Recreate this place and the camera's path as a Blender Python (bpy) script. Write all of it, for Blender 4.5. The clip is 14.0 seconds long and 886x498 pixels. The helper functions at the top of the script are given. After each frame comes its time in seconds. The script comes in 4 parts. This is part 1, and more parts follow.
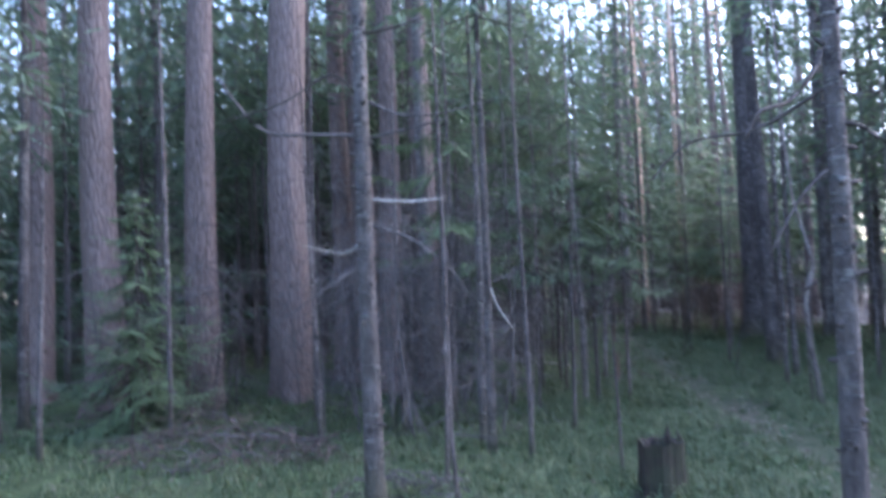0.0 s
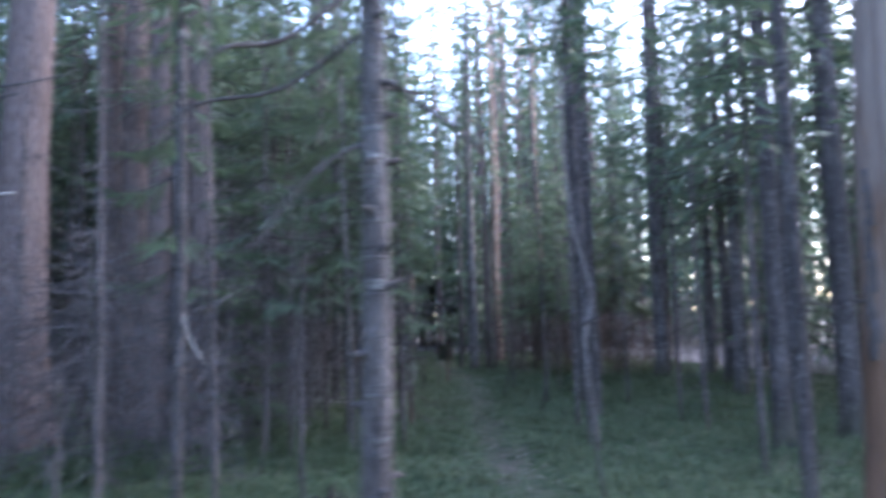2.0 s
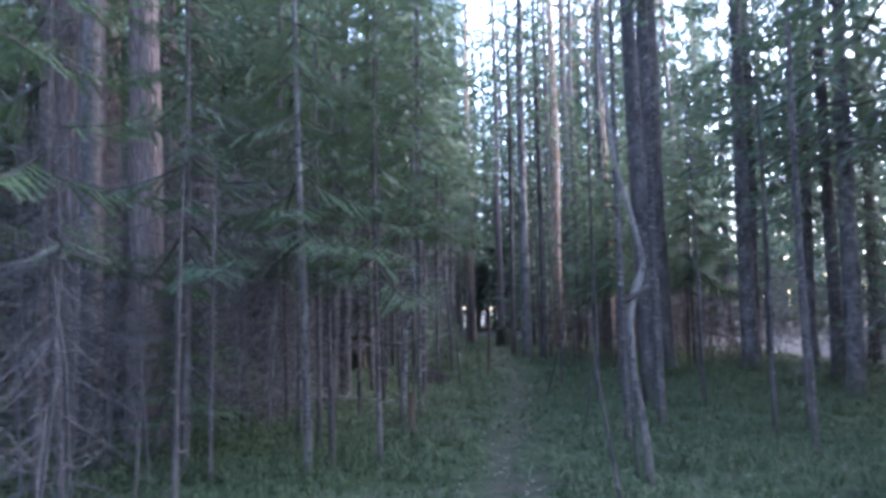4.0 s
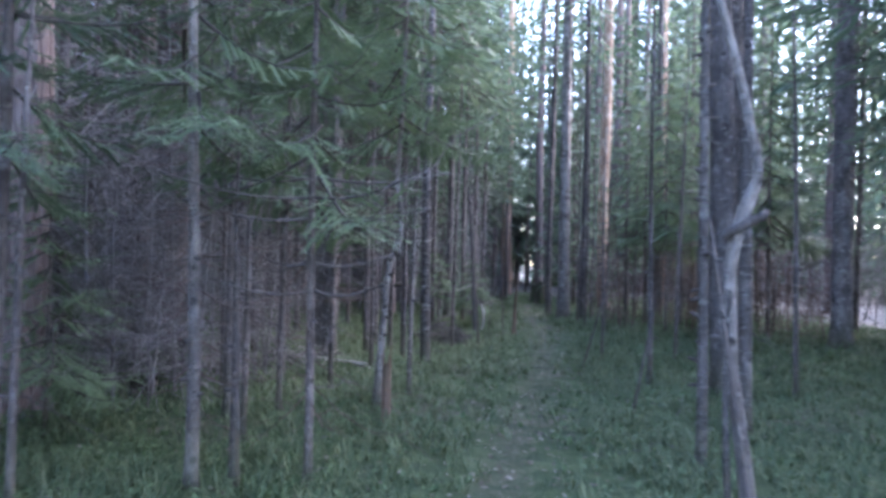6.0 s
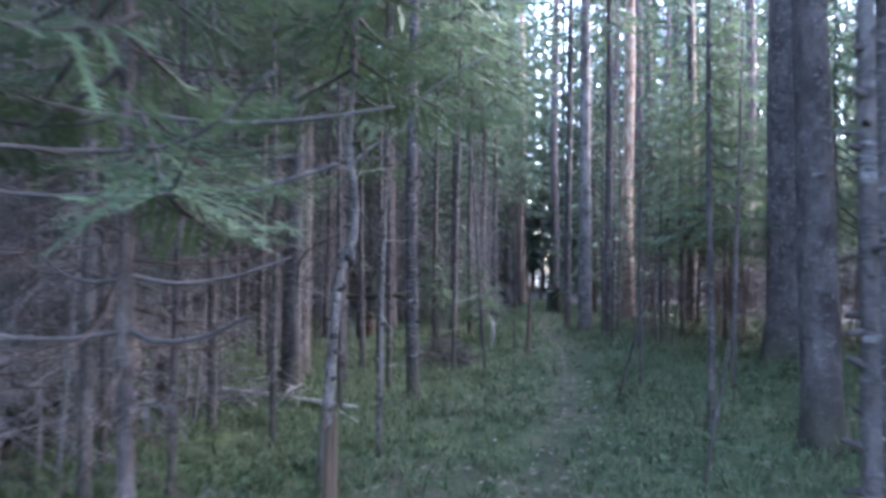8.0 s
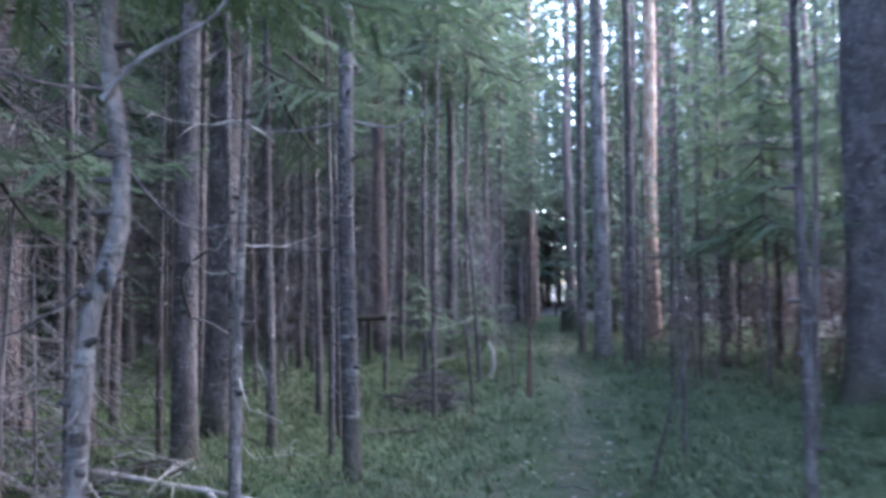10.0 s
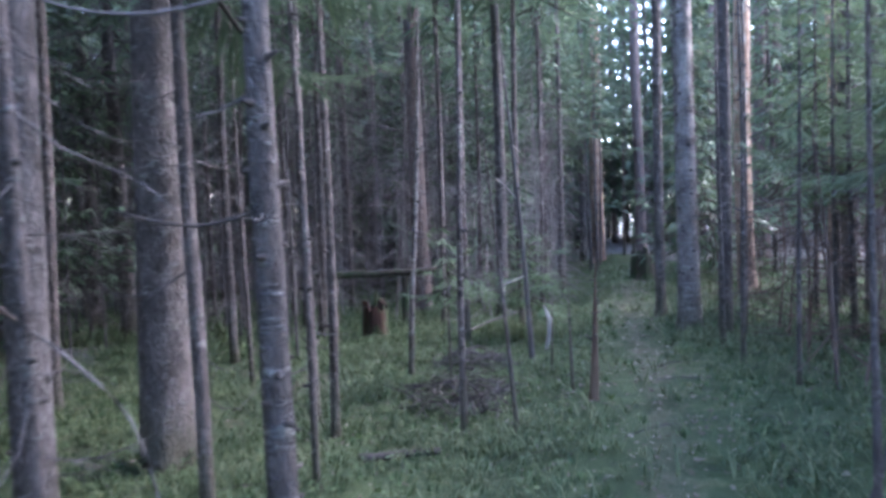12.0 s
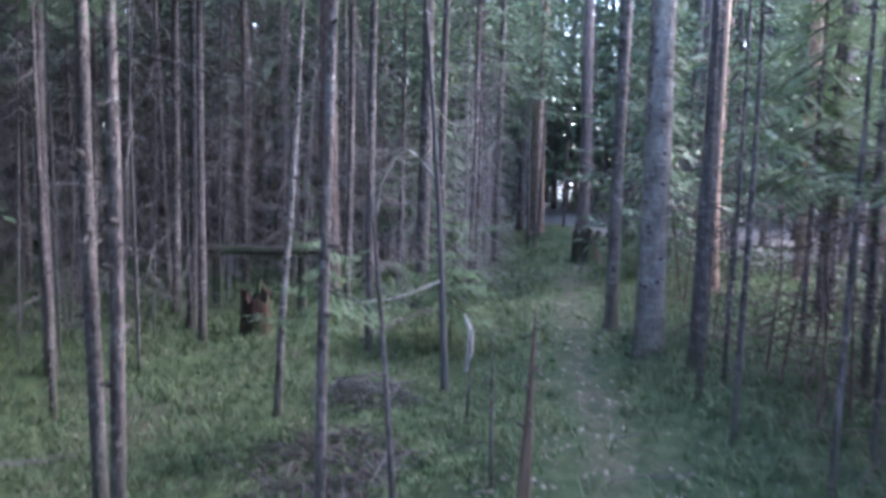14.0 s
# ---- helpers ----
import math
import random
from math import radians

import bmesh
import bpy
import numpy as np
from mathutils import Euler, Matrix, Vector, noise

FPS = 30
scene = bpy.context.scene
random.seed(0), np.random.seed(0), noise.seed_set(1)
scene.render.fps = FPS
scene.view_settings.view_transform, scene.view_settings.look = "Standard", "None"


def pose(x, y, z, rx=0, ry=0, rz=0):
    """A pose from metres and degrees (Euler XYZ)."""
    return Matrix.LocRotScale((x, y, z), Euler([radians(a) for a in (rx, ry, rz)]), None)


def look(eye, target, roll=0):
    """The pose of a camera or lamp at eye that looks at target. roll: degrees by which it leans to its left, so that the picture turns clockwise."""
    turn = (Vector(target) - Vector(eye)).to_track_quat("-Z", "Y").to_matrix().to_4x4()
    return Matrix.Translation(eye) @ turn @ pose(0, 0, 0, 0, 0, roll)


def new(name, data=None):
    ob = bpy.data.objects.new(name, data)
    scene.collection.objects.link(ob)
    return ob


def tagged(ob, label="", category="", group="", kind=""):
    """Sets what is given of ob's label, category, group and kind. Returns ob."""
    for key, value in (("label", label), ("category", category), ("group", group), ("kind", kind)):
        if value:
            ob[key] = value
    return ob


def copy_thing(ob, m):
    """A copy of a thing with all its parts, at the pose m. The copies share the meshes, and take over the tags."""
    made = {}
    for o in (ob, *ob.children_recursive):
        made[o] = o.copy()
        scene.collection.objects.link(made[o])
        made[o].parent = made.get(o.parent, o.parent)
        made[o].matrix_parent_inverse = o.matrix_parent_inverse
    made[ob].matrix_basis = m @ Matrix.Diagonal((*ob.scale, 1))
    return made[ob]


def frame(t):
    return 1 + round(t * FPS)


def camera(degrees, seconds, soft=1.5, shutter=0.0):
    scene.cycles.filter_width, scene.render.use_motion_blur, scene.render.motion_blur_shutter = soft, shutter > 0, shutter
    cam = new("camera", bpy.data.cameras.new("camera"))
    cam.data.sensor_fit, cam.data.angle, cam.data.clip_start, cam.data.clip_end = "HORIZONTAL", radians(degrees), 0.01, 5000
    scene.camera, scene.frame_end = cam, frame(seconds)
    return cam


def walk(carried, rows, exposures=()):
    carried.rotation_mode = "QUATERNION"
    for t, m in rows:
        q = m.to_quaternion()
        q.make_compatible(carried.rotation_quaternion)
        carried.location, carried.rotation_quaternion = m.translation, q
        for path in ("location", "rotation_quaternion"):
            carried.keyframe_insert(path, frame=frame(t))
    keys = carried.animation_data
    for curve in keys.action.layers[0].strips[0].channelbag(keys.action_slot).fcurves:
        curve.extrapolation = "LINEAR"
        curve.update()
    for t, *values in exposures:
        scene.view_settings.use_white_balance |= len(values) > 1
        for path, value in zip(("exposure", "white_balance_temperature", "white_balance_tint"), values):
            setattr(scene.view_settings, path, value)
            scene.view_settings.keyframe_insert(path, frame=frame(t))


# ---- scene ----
TINT = 22
SKY, SUN, SUN_UP, SUN_ROUND = 0.11, 0.85, 36, 62
cam = camera(59.0, 14.0, soft=3.3, shutter=0.7)
PATH = [
    (0, (1.077, 0.387, 1.509), (0.978, 2.382, 1.611), -2.2),
    (0.5, (1.387, 0.72, 1.486), (1.184, 2.698, 1.694), -3.4),
    (1, (1.573, 1.062, 1.402), (1.672, 3.057, 1.506), -3.1),
    (1.5, (2.135, 1.399, 1.351), (2.109, 3.393, 1.501), -2.1),
    (2, (2.731, 1.417, 1.379), (2.877, 3.403, 1.57), -1.5),
    (2.5, (3.107, 2.126, 1.364), (3.397, 4.092, 1.582), -4.1),
    (3, (3.444, 2.695, 1.342), (3.527, 4.685, 1.524), -3.0),
    (3.2, (3.568, 2.921, 1.335), (3.576, 4.912, 1.518), -3.1),
    (5.3, (3.723, 5.649, 1.201), (3.635, 7.647, 1.242), 0.3),
    (5.5, (3.762, 5.871, 1.202), (3.683, 7.869, 1.227), 1.2),
    (6, (3.955, 6.492, 1.185), (3.781, 8.484, 1.223), 1.4),
    (6.5, (3.994, 6.887, 1.204), (3.778, 8.875, 1.243), 0.9),
    (7, (3.96, 7.457, 1.22), (3.77, 9.448, 1.221), 1.1),
    (7.5, (4.035, 8.03, 1.184), (3.806, 10.016, 1.245), 0.3),
    (8, (4.002, 8.53, 1.2), (3.789, 10.518, 1.253), 0.5),
    (8.2, (3.954, 8.797, 1.214), (3.933, 10.796, 1.262), 0.3),
    (10.3, (4.242, 11.085, 1.244), (3.871, 13.047, 1.356), -1.7),
    (10.5, (4.26, 11.293, 1.318), (3.8, 13.235, 1.441), -2.7),
    (11, (4.261, 11.702, 1.377), (3.719, 13.626, 1.454), -1.7),
    (11.5, (4.202, 12.266, 1.419), (3.784, 14.222, 1.379), -2.8),
    (12, (4.17, 12.968, 1.44), (3.748, 14.922, 1.365), -2.0),
    (12.5, (4.098, 13.422, 1.535), (3.706, 15.38, 1.433), -1.6),
    (13, (4.01, 14.001, 1.642), (3.92, 15.991, 1.469), 1.8),
    (13.5, (4.05, 14.614, 1.618), (3.87, 16.592, 1.382), 2.5),
    (14, (4.091, 15.116, 1.708), (3.828, 17.088, 1.506), 1.3),
]
walk(cam, [(t, look(eye, target, roll)) for t, eye, target, roll in PATH],
     [(t, stops, kelvin, TINT) for t, stops, kelvin in (
         (0.0, 3.98, 5800), (3.2, 3.88, 5800), (5.3, 4.56, 5900), (8.2, 4.66, 5880), (10.3, 4.8, 5700), (12.0, 4.86, 5720), (14.0, 4.97, 5820))])

# ---- sky and sun: a dull evening under a bright overcast sky ----
world = bpy.data.worlds.new("evening_sky")
scene.world = world
world.use_nodes = True
wn = world.node_tree
sky = wn.nodes.new("ShaderNodeTexSky")
sky.sky_type = "NISHITA"
sky.sun_disc = False
sky.sun_elevation = radians(SUN_UP)
sky.sun_rotation = radians(SUN_ROUND)
sky.dust_density = 1.5
wn.links.new(sky.outputs[0], wn.nodes["Background"].inputs[0])
wn.nodes["Background"].inputs[1].default_value = SKY
sun_data = bpy.data.lights.new("sun", "SUN")
sun_data.energy = SUN
sun_data.angle = radians(50)
sun_data.color = (1.0, 0.96, 0.92)
sun = new("sun", sun_data)
az, el = radians(SUN_ROUND), radians(SUN_UP)
toward = Vector((math.sin(az) * math.cos(el), math.cos(az) * math.cos(el), math.sin(el)))
sun.matrix_world = look(toward * 60, (0, 0, 0))


# ---- materials ----
class Mat:
    """A node material with short helpers."""

    def __init__(self, name, rough=0.85):
        self.m = bpy.data.materials.new(name)
        self.m.use_nodes = True
        self.t = self.m.node_tree
        self.b = self.t.nodes["Principled BSDF"]
        self.b.inputs["Roughness"].default_value = rough
        self.b.inputs["Specular IOR Level"].default_value = 0.25
        self.c = self.t.nodes.new("ShaderNodeTexCoord")
        self.info = self.t.nodes.new("ShaderNodeObjectInfo")

    def link(self, a, b):
        self.t.links.new(a, b)

    def coord(self, sx, sy, sz, kind="Object"):
        m = self.t.nodes.new("ShaderNodeMapping")
        m.inputs["Scale"].default_value = (sx, sy, sz)
        self.link(self.c.outputs[kind], m.inputs["Vector"])
        r = self.t.nodes.new("ShaderNodeMath")
        r.operation = "MULTIPLY"
        r.inputs[1].default_value = 37.0
        self.link(self.info.outputs["Random"], r.inputs[0])
        j = self.t.nodes.new("ShaderNodeCombineXYZ")
        for k in range(3):
            self.link(r.outputs[0], j.inputs[k])
        self.link(j.outputs[0], m.inputs["Location"])
        return m.outputs[0]

    def noise(self, vec, scale, detail=5.0, rough=0.6):
        n = self.t.nodes.new("ShaderNodeTexNoise")
        n.inputs["Scale"].default_value = scale
        n.inputs["Detail"].default_value = detail
        n.inputs["Roughness"].default_value = rough
        self.link(vec, n.inputs["Vector"])
        return n.outputs["Fac"]

    def cells(self, vec, scale, feature="DISTANCE_TO_EDGE"):
        n = self.t.nodes.new("ShaderNodeTexVoronoi")
        n.feature = feature
        n.inputs["Scale"].default_value = scale
        self.link(vec, n.inputs["Vector"])
        return n.outputs["Distance"]

    def ramp(self, fac, stops):
        n = self.t.nodes.new("ShaderNodeValToRGB")
        e = n.color_ramp.elements
        while len(e) < len(stops):
            e.new(0.5)
        for k, (p, c) in enumerate(stops):
            e[k].position = p
            e[k].color = (*c, 1) if len(c) == 3 else c
        self.link(fac, n.inputs[0])
        return n.outputs[0]

    def mix(self, fac, a, b, how="MIX"):
        n = self.t.nodes.new("ShaderNodeMix")
        n.data_type = "RGBA"
        n.blend_type = how
        if isinstance(fac, (int, float)):
            n.inputs[0].default_value = fac
        else:
            self.link(fac, n.inputs[0])
        for k, v in ((6, a), (7, b)):
            if isinstance(v, tuple):
                n.inputs[k].default_value = (*v, 1)
            else:
                self.link(v, n.inputs[k])
        return n.outputs[2]

    def maths(self, how, a, b):
        n = self.t.nodes.new("ShaderNodeMath")
        n.operation = how
        for k, v in ((0, a), (1, b)):
            if isinstance(v, (int, float)):
                n.inputs[k].default_value = v
            else:
                self.link(v, n.inputs[k])
        return n.outputs[0]

    def bump(self, height, strength, dist):
        n = self.t.nodes.new("ShaderNodeBump")
        n.inputs["Strength"].default_value = strength
        n.inputs["Distance"].default_value = dist
        self.link(height, n.inputs["Height"])
        self.link(n.outputs[0], self.b.inputs["Normal"])

    def colour(self, out):
        self.link(out, self.b.inputs["Base Color"])
        return self.m


def grey(v):
    return (v, v, v)


def pine_bark():
    m = Mat("pine_bark")
    v = m.coord(9, 9, 2.2)
    warp = m.noise(v, 1.0, 3)
    plates = m.cells(v, 1.6)
    fine = m.noise(m.coord(30, 30, 10), 1.0, 6)
    base = m.ramp(m.noise(m.coord(1.6, 1.6, 0.5), 1.0, 4), [(0.3, (0.07, 0.05, 0.047)), (0.55, (0.118, 0.086, 0.08)), (0.75, (0.175, 0.135, 0.127))])
    base = m.mix(m.ramp(plates, [(0.0, grey(0.65)), (0.14, grey(0.0))]), base, (0.05, 0.036, 0.034))
    base = m.mix(m.ramp(fine, [(0.35, grey(0.0)), (0.75, grey(0.6))]), base, (0.2, 0.163, 0.155))
    m.bump(m.maths("ADD", m.maths("MINIMUM", plates, 0.25), m.maths("MULTIPLY", m.maths("ADD", fine, warp), 0.08)), 1.0, 0.06)
    return m.colour(base)


def orange_bark():
    m = Mat("flaking_pine_bark")
    sep = m.t.nodes.new("ShaderNodeSeparateXYZ")
    m.link(m.c.outputs["Object"], sep.inputs[0])
    rough = m.noise(m.coord(8, 8, 9), 1.0, 5)
    up = m.maths("ADD", m.maths("MULTIPLY", sep.outputs[2], 0.22), m.maths("MULTIPLY", rough, 0.5))
    low = m.ramp(rough, [(0.3, (0.09, 0.065, 0.055)), (0.7, (0.27, 0.18, 0.14))])
    high = m.ramp(m.noise(m.coord(14, 14, 5), 1.0, 5), [(0.35, (0.19, 0.115, 0.08)), (0.52, (0.35, 0.235, 0.17)), (0.7, (0.56, 0.48, 0.41))])
    m.bump(rough, 0.7, 0.03)
    return m.colour(m.mix(m.ramp(up, [(0.35, grey(0.0)), (0.75, grey(1.0))]), low, high))


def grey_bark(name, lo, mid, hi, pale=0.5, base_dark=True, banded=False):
    """Thin scaly bark with lichen patches and dark knots."""
    m = Mat(name)
    scales = m.noise(m.coord(40, 40, 22), 1.0, 5)
    base = m.ramp(m.noise(m.coord(7, 7, 4), 1.0, 5, 0.7), [(0.34, lo), (0.5, mid), (0.66, hi)])
    lichen = m.ramp(m.noise(m.coord(5, 5, 24) if banded else m.coord(11, 11, 18), 1.0, 5, 0.7), [(0.54, grey(0.0)), (0.65, grey(pale))])
    base = m.mix(lichen, base, (0.36, 0.35, 0.335))
    smear = m.ramp(m.noise(m.coord(1.3, 1.3, 0.7), 1.0, 4), [(0.4, grey(0.0)), (0.68, grey(0.55))])
    base = m.mix(smear, base, lo)
    spots = m.ramp(m.cells(m.coord(7, 7, 9), 1.0, "F1"), [(0.13, grey(0.9)), (0.22, grey(0.0))])
    base = m.mix(spots, base, (0.035, 0.03, 0.03))
    base = m.mix(m.ramp(scales, [(0.3, grey(0.5)), (0.55, grey(0.0))]), base, (0.06, 0.05, 0.05))
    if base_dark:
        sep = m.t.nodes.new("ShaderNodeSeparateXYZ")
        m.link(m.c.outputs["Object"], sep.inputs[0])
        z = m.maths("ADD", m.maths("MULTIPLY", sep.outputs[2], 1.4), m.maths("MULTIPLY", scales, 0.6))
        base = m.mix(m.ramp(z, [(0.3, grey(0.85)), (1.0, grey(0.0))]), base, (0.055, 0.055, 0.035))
    m.bump(m.maths("ADD", scales, lichen), 1.0, 0.03)
    return m.colour(base)


def wood(name, lo, hi, stretch=1.5, fine=30, moss=0.0):
    m = Mat(name)
    grain = m.noise(m.coord(fine, fine, stretch), 1.0, 6)
    base = m.ramp(grain, [(0.3, lo), (0.7, hi)])
    base = m.mix(m.ramp(m.noise(m.coord(3, 3, 2), 1.0, 4), [(0.4, grey(0.0)), (0.7, grey(0.5))]), base, tuple(c * 0.5 for c in lo))
    if moss:
        base = m.mix(m.ramp(m.noise(m.coord(4, 4, 4), 1.0, 5), [(0.45, grey(0.0)), (0.6, grey(moss))]), base, (0.03, 0.052, 0.02))
    m.bump(grain, 0.7, 0.015)
    return m.colour(base)


def bare_wood():
    """Weathered wood without bark: rusty below, bleached above, with checks and beetle holes."""
    m = Mat("barkless_trunk_wood", 0.75)
    sep = m.t.nodes.new("ShaderNodeSeparateXYZ")
    m.link(m.c.outputs["Object"], sep.inputs[0])
    grain = m.noise(m.coord(26, 26, 0.9), 1.0, 6)
    blot = m.noise(m.coord(4, 4, 1.6), 1.0, 5)
    up = m.maths("ADD", m.maths("MULTIPLY", sep.outputs[2], 0.3), m.maths("MULTIPLY", m.maths("SUBTRACT", blot, 0.5), 1.1))
    low = m.ramp(grain, [(0.3, (0.062, 0.034, 0.022)), (0.7, (0.145, 0.084, 0.052))])
    high = m.ramp(grain, [(0.3, (0.105, 0.078, 0.066)), (0.7, (0.2, 0.158, 0.135))])
    base = m.mix(m.ramp(up, [(0.4, grey(0.0)), (0.72, grey(1.0))]), low, high)
    base = m.mix(m.ramp(m.noise(m.coord(9, 9, 2.2), 1.0, 5), [(0.56, grey(0.0)), (0.72, grey(0.55))]), base, (0.09, 0.065, 0.055))
    holes = m.ramp(m.cells(m.coord(9, 9, 6), 1.0, "F1"), [(0.08, grey(0.9)), (0.13, grey(0.0))])
    base = m.mix(holes, base, (0.04, 0.03, 0.025))
    m.bump(m.maths("ADD", grain, m.maths("MULTIPLY", blot, 0.6)), 0.8, 0.02)
    return m.colour(base)


def needles(name, lo, mid, hi):
    """Needle sprays: each spray its own shade, light passing through a little."""
    m = Mat(name, 0.6)
    geo = m.t.nodes.new("ShaderNodeNewGeometry")
    col = m.ramp(geo.outputs["Random Per Island"], [(0.0, lo), (0.55, mid), (1.0, hi)])
    col = m.mix(m.maths("MULTIPLY", m.info.outputs["Random"], 0.35), col, (0.1, 0.125, 0.085))
    m.colour(col)
    tr = m.t.nodes.new("ShaderNodeBsdfTranslucent")
    m.link(col, tr.inputs[0])
    mx = m.t.nodes.new("ShaderNodeMixShader")
    mx.inputs[0].default_value = 0.36
    m.link(m.b.outputs[0], mx.inputs[1])
    m.link(tr.outputs[0], mx.inputs[2])
    m.link(mx.outputs[0], m.t.nodes["Material Output"].inputs["Surface"])
    return m.m


def ground_cover():
    m = Mat("forest_floor", 0.95)
    big = m.noise(m.coord(0.7, 0.7, 0.7), 1.0, 5)
    mid = m.noise(m.coord(5, 5, 5), 1.0, 6, 0.7)
    fine = m.noise(m.coord(28, 28, 28), 1.0, 6, 0.7)
    moss = m.ramp(mid, [(0.3, (0.018, 0.031, 0.015)), (0.5, (0.04, 0.064, 0.026)), (0.7, (0.07, 0.098, 0.039))])
    litter = m.ramp(fine, [(0.3, (0.032, 0.026, 0.023)), (0.5, (0.085, 0.067, 0.057)), (0.7, (0.175, 0.15, 0.128))])
    base = m.mix(m.ramp(m.maths("ADD", m.maths("MULTIPLY", big, 0.6), m.maths("MULTIPLY", mid, 0.4)), [(0.52, grey(0.0)), (0.66, grey(0.8))]), moss, litter)
    trod = m.t.nodes.new("ShaderNodeAttribute")
    trod.attribute_name = "trodden"
    tf = m.maths("ADD", trod.outputs["Fac"], m.maths("MULTIPLY", m.maths("SUBTRACT", mid, 0.5), 1.4))
    base = m.mix(m.ramp(tf, [(0.4, grey(0.0)), (0.85, grey(0.55))]), base, litter)
    pale = m.t.nodes.new("ShaderNodeAttribute")
    pale.attribute_name = "clearing"
    straw = m.ramp(mid, [(0.3, (0.1, 0.09, 0.085)), (0.7, (0.25, 0.23, 0.215))])
    base = m.mix(pale.outputs["Fac"], base, straw)
    m.bump(m.maths("ADD", mid, m.maths("MULTIPLY", fine, 0.5)), 1.0, 0.06)
    return m.colour(base)


PINE = pine_bark()
ORANGE = orange_bark()
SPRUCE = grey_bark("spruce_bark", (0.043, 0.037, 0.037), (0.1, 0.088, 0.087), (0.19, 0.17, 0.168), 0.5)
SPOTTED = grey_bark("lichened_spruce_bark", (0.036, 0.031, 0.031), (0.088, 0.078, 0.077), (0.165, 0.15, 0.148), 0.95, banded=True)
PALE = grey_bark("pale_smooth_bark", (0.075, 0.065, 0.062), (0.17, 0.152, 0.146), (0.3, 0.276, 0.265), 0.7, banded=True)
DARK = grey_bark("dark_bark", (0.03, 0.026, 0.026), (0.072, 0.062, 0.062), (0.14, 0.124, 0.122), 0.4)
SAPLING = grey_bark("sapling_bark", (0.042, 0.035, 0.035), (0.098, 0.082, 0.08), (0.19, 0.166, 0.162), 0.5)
TWIG = wood("dead_twig_wood", (0.045, 0.041, 0.042), (0.125, 0.115, 0.117), 3, 20)
# lichen-grey twig wood, painted paler to stand in for hazy light between trunks
LICHEN_HAZE_TWIG = wood("lichen_haze_twig_wood", (0.1, 0.091, 0.093), (0.25, 0.233, 0.235), 3, 20)
WHITE_TWIG = wood("bleached_twig_wood", (0.2, 0.187, 0.174), (0.42, 0.4, 0.375), 3, 20)
DARK_TWIG = wood("dark_twig_wood", (0.03, 0.026, 0.025), (0.085, 0.073, 0.07), 3, 20)
BROWN_TWIG = wood("brown_twig_wood", (0.042, 0.03, 0.027), (0.14, 0.1, 0.088), 3, 20)
BARE = bare_wood()
ROTTEN = wood("rotten_red_wood", (0.012, 0.007, 0.006), (0.046, 0.019, 0.013), 2, 18, 0.8)
STUMP = wood("old_stump_wood", (0.01, 0.008, 0.007), (0.045, 0.034, 0.029), 2, 22, 0.25)
LOG = wood("mossy_log_wood", (0.03, 0.025, 0.021), (0.1, 0.082, 0.07), 3, 20, 0.8)
SPRUCE_GREEN = needles("spruce_needles", (0.055, 0.092, 0.062), (0.092, 0.14, 0.09), (0.14, 0.19, 0.112))
FRESH_GREEN = needles("young_spruce_needles", (0.06, 0.1, 0.06), (0.1, 0.152, 0.08), (0.15, 0.212, 0.1))
PINE_GREEN = needles("pine_needles", (0.055, 0.09, 0.06), (0.085, 0.13, 0.08), (0.12, 0.165, 0.098))
GRASS = needles("forest_grass_blades", (0.032, 0.06, 0.025), (0.064, 0.1, 0.04), (0.145, 0.165, 0.09))
HERB = needles("bilberry_leaves", (0.032, 0.066, 0.028), (0.06, 0.106, 0.042), (0.11, 0.165, 0.072))
LEAF = needles("fallen_leaf_litter", (0.05, 0.036, 0.03), (0.125, 0.1, 0.086), (0.27, 0.24, 0.21))
FLOOR = ground_cover()


# ---- mesh helpers ----
class Geo:
    """Vertices and faces of one mesh in the making."""

    def __init__(self):
        self.v, self.f = [], []

    def tube(self, pts, radii, sides=6, tip=True):
        pts = [Vector(p) for p in pts]
        first = len(self.v)
        for k, p in enumerate(pts):
            d = (pts[min(k + 1, len(pts) - 1)] - pts[max(k - 1, 0)]).normalized()
            a = d.orthogonal().normalized() if abs(d.z) < 0.95 else Vector((1, 0, 0)) - d * d.x
            a.normalize()
            b = d.cross(a)
            for s in range(sides):
                w = 2 * math.pi * s / sides
                self.v.append(p + (a * math.cos(w) + b * math.sin(w)) * radii[k])
        for k in range(len(pts) - 1):
            for s in range(sides):
                i, j = first + k * sides + s, first + k * sides + (s + 1) % sides
                self.f.append((i, j, j + sides, i + sides))
        if tip:
            self.f.append(tuple(range(first + (len(pts) - 1) * sides, first + len(pts) * sides)))

    def blade(self, a, b, side):
        i = len(self.v)
        self.v += [a - side, a + side, b]
        self.f.append((i, i + 1, i + 2))

    def kite(self, a, b, side, at=0.4):
        i = len(self.v)
        m = a.lerp(b, at)
        self.v += [a, m + side, b, m - side]
        self.f.append((i, i + 1, i + 2, i + 3))

    def mesh(self, name, material, smooth=True):
        me = bpy.data.meshes.new(name)
        me.from_pydata([tuple(p) for p in self.v], [], self.f)
        me.materials.append(material)
        if smooth:
            me.polygons.foreach_set("use_smooth", [True] * len(me.polygons))
        me.update()
        return me


def part(name, geo, material, parent=None, label="", smooth=True):
    ob = new(name, geo.mesh(name, material, smooth))
    ob.parent = parent
    return tagged(ob, label)


def smooth_step(a, b, v):
    u = np.clip((v - a) / (b - a), 0, 1)
    return u * u * (3 - 2 * u)


def path_x(y):
    return 3.72 + 0.033 * y + 0.16 * np.sin(0.42 * y + 0.6)


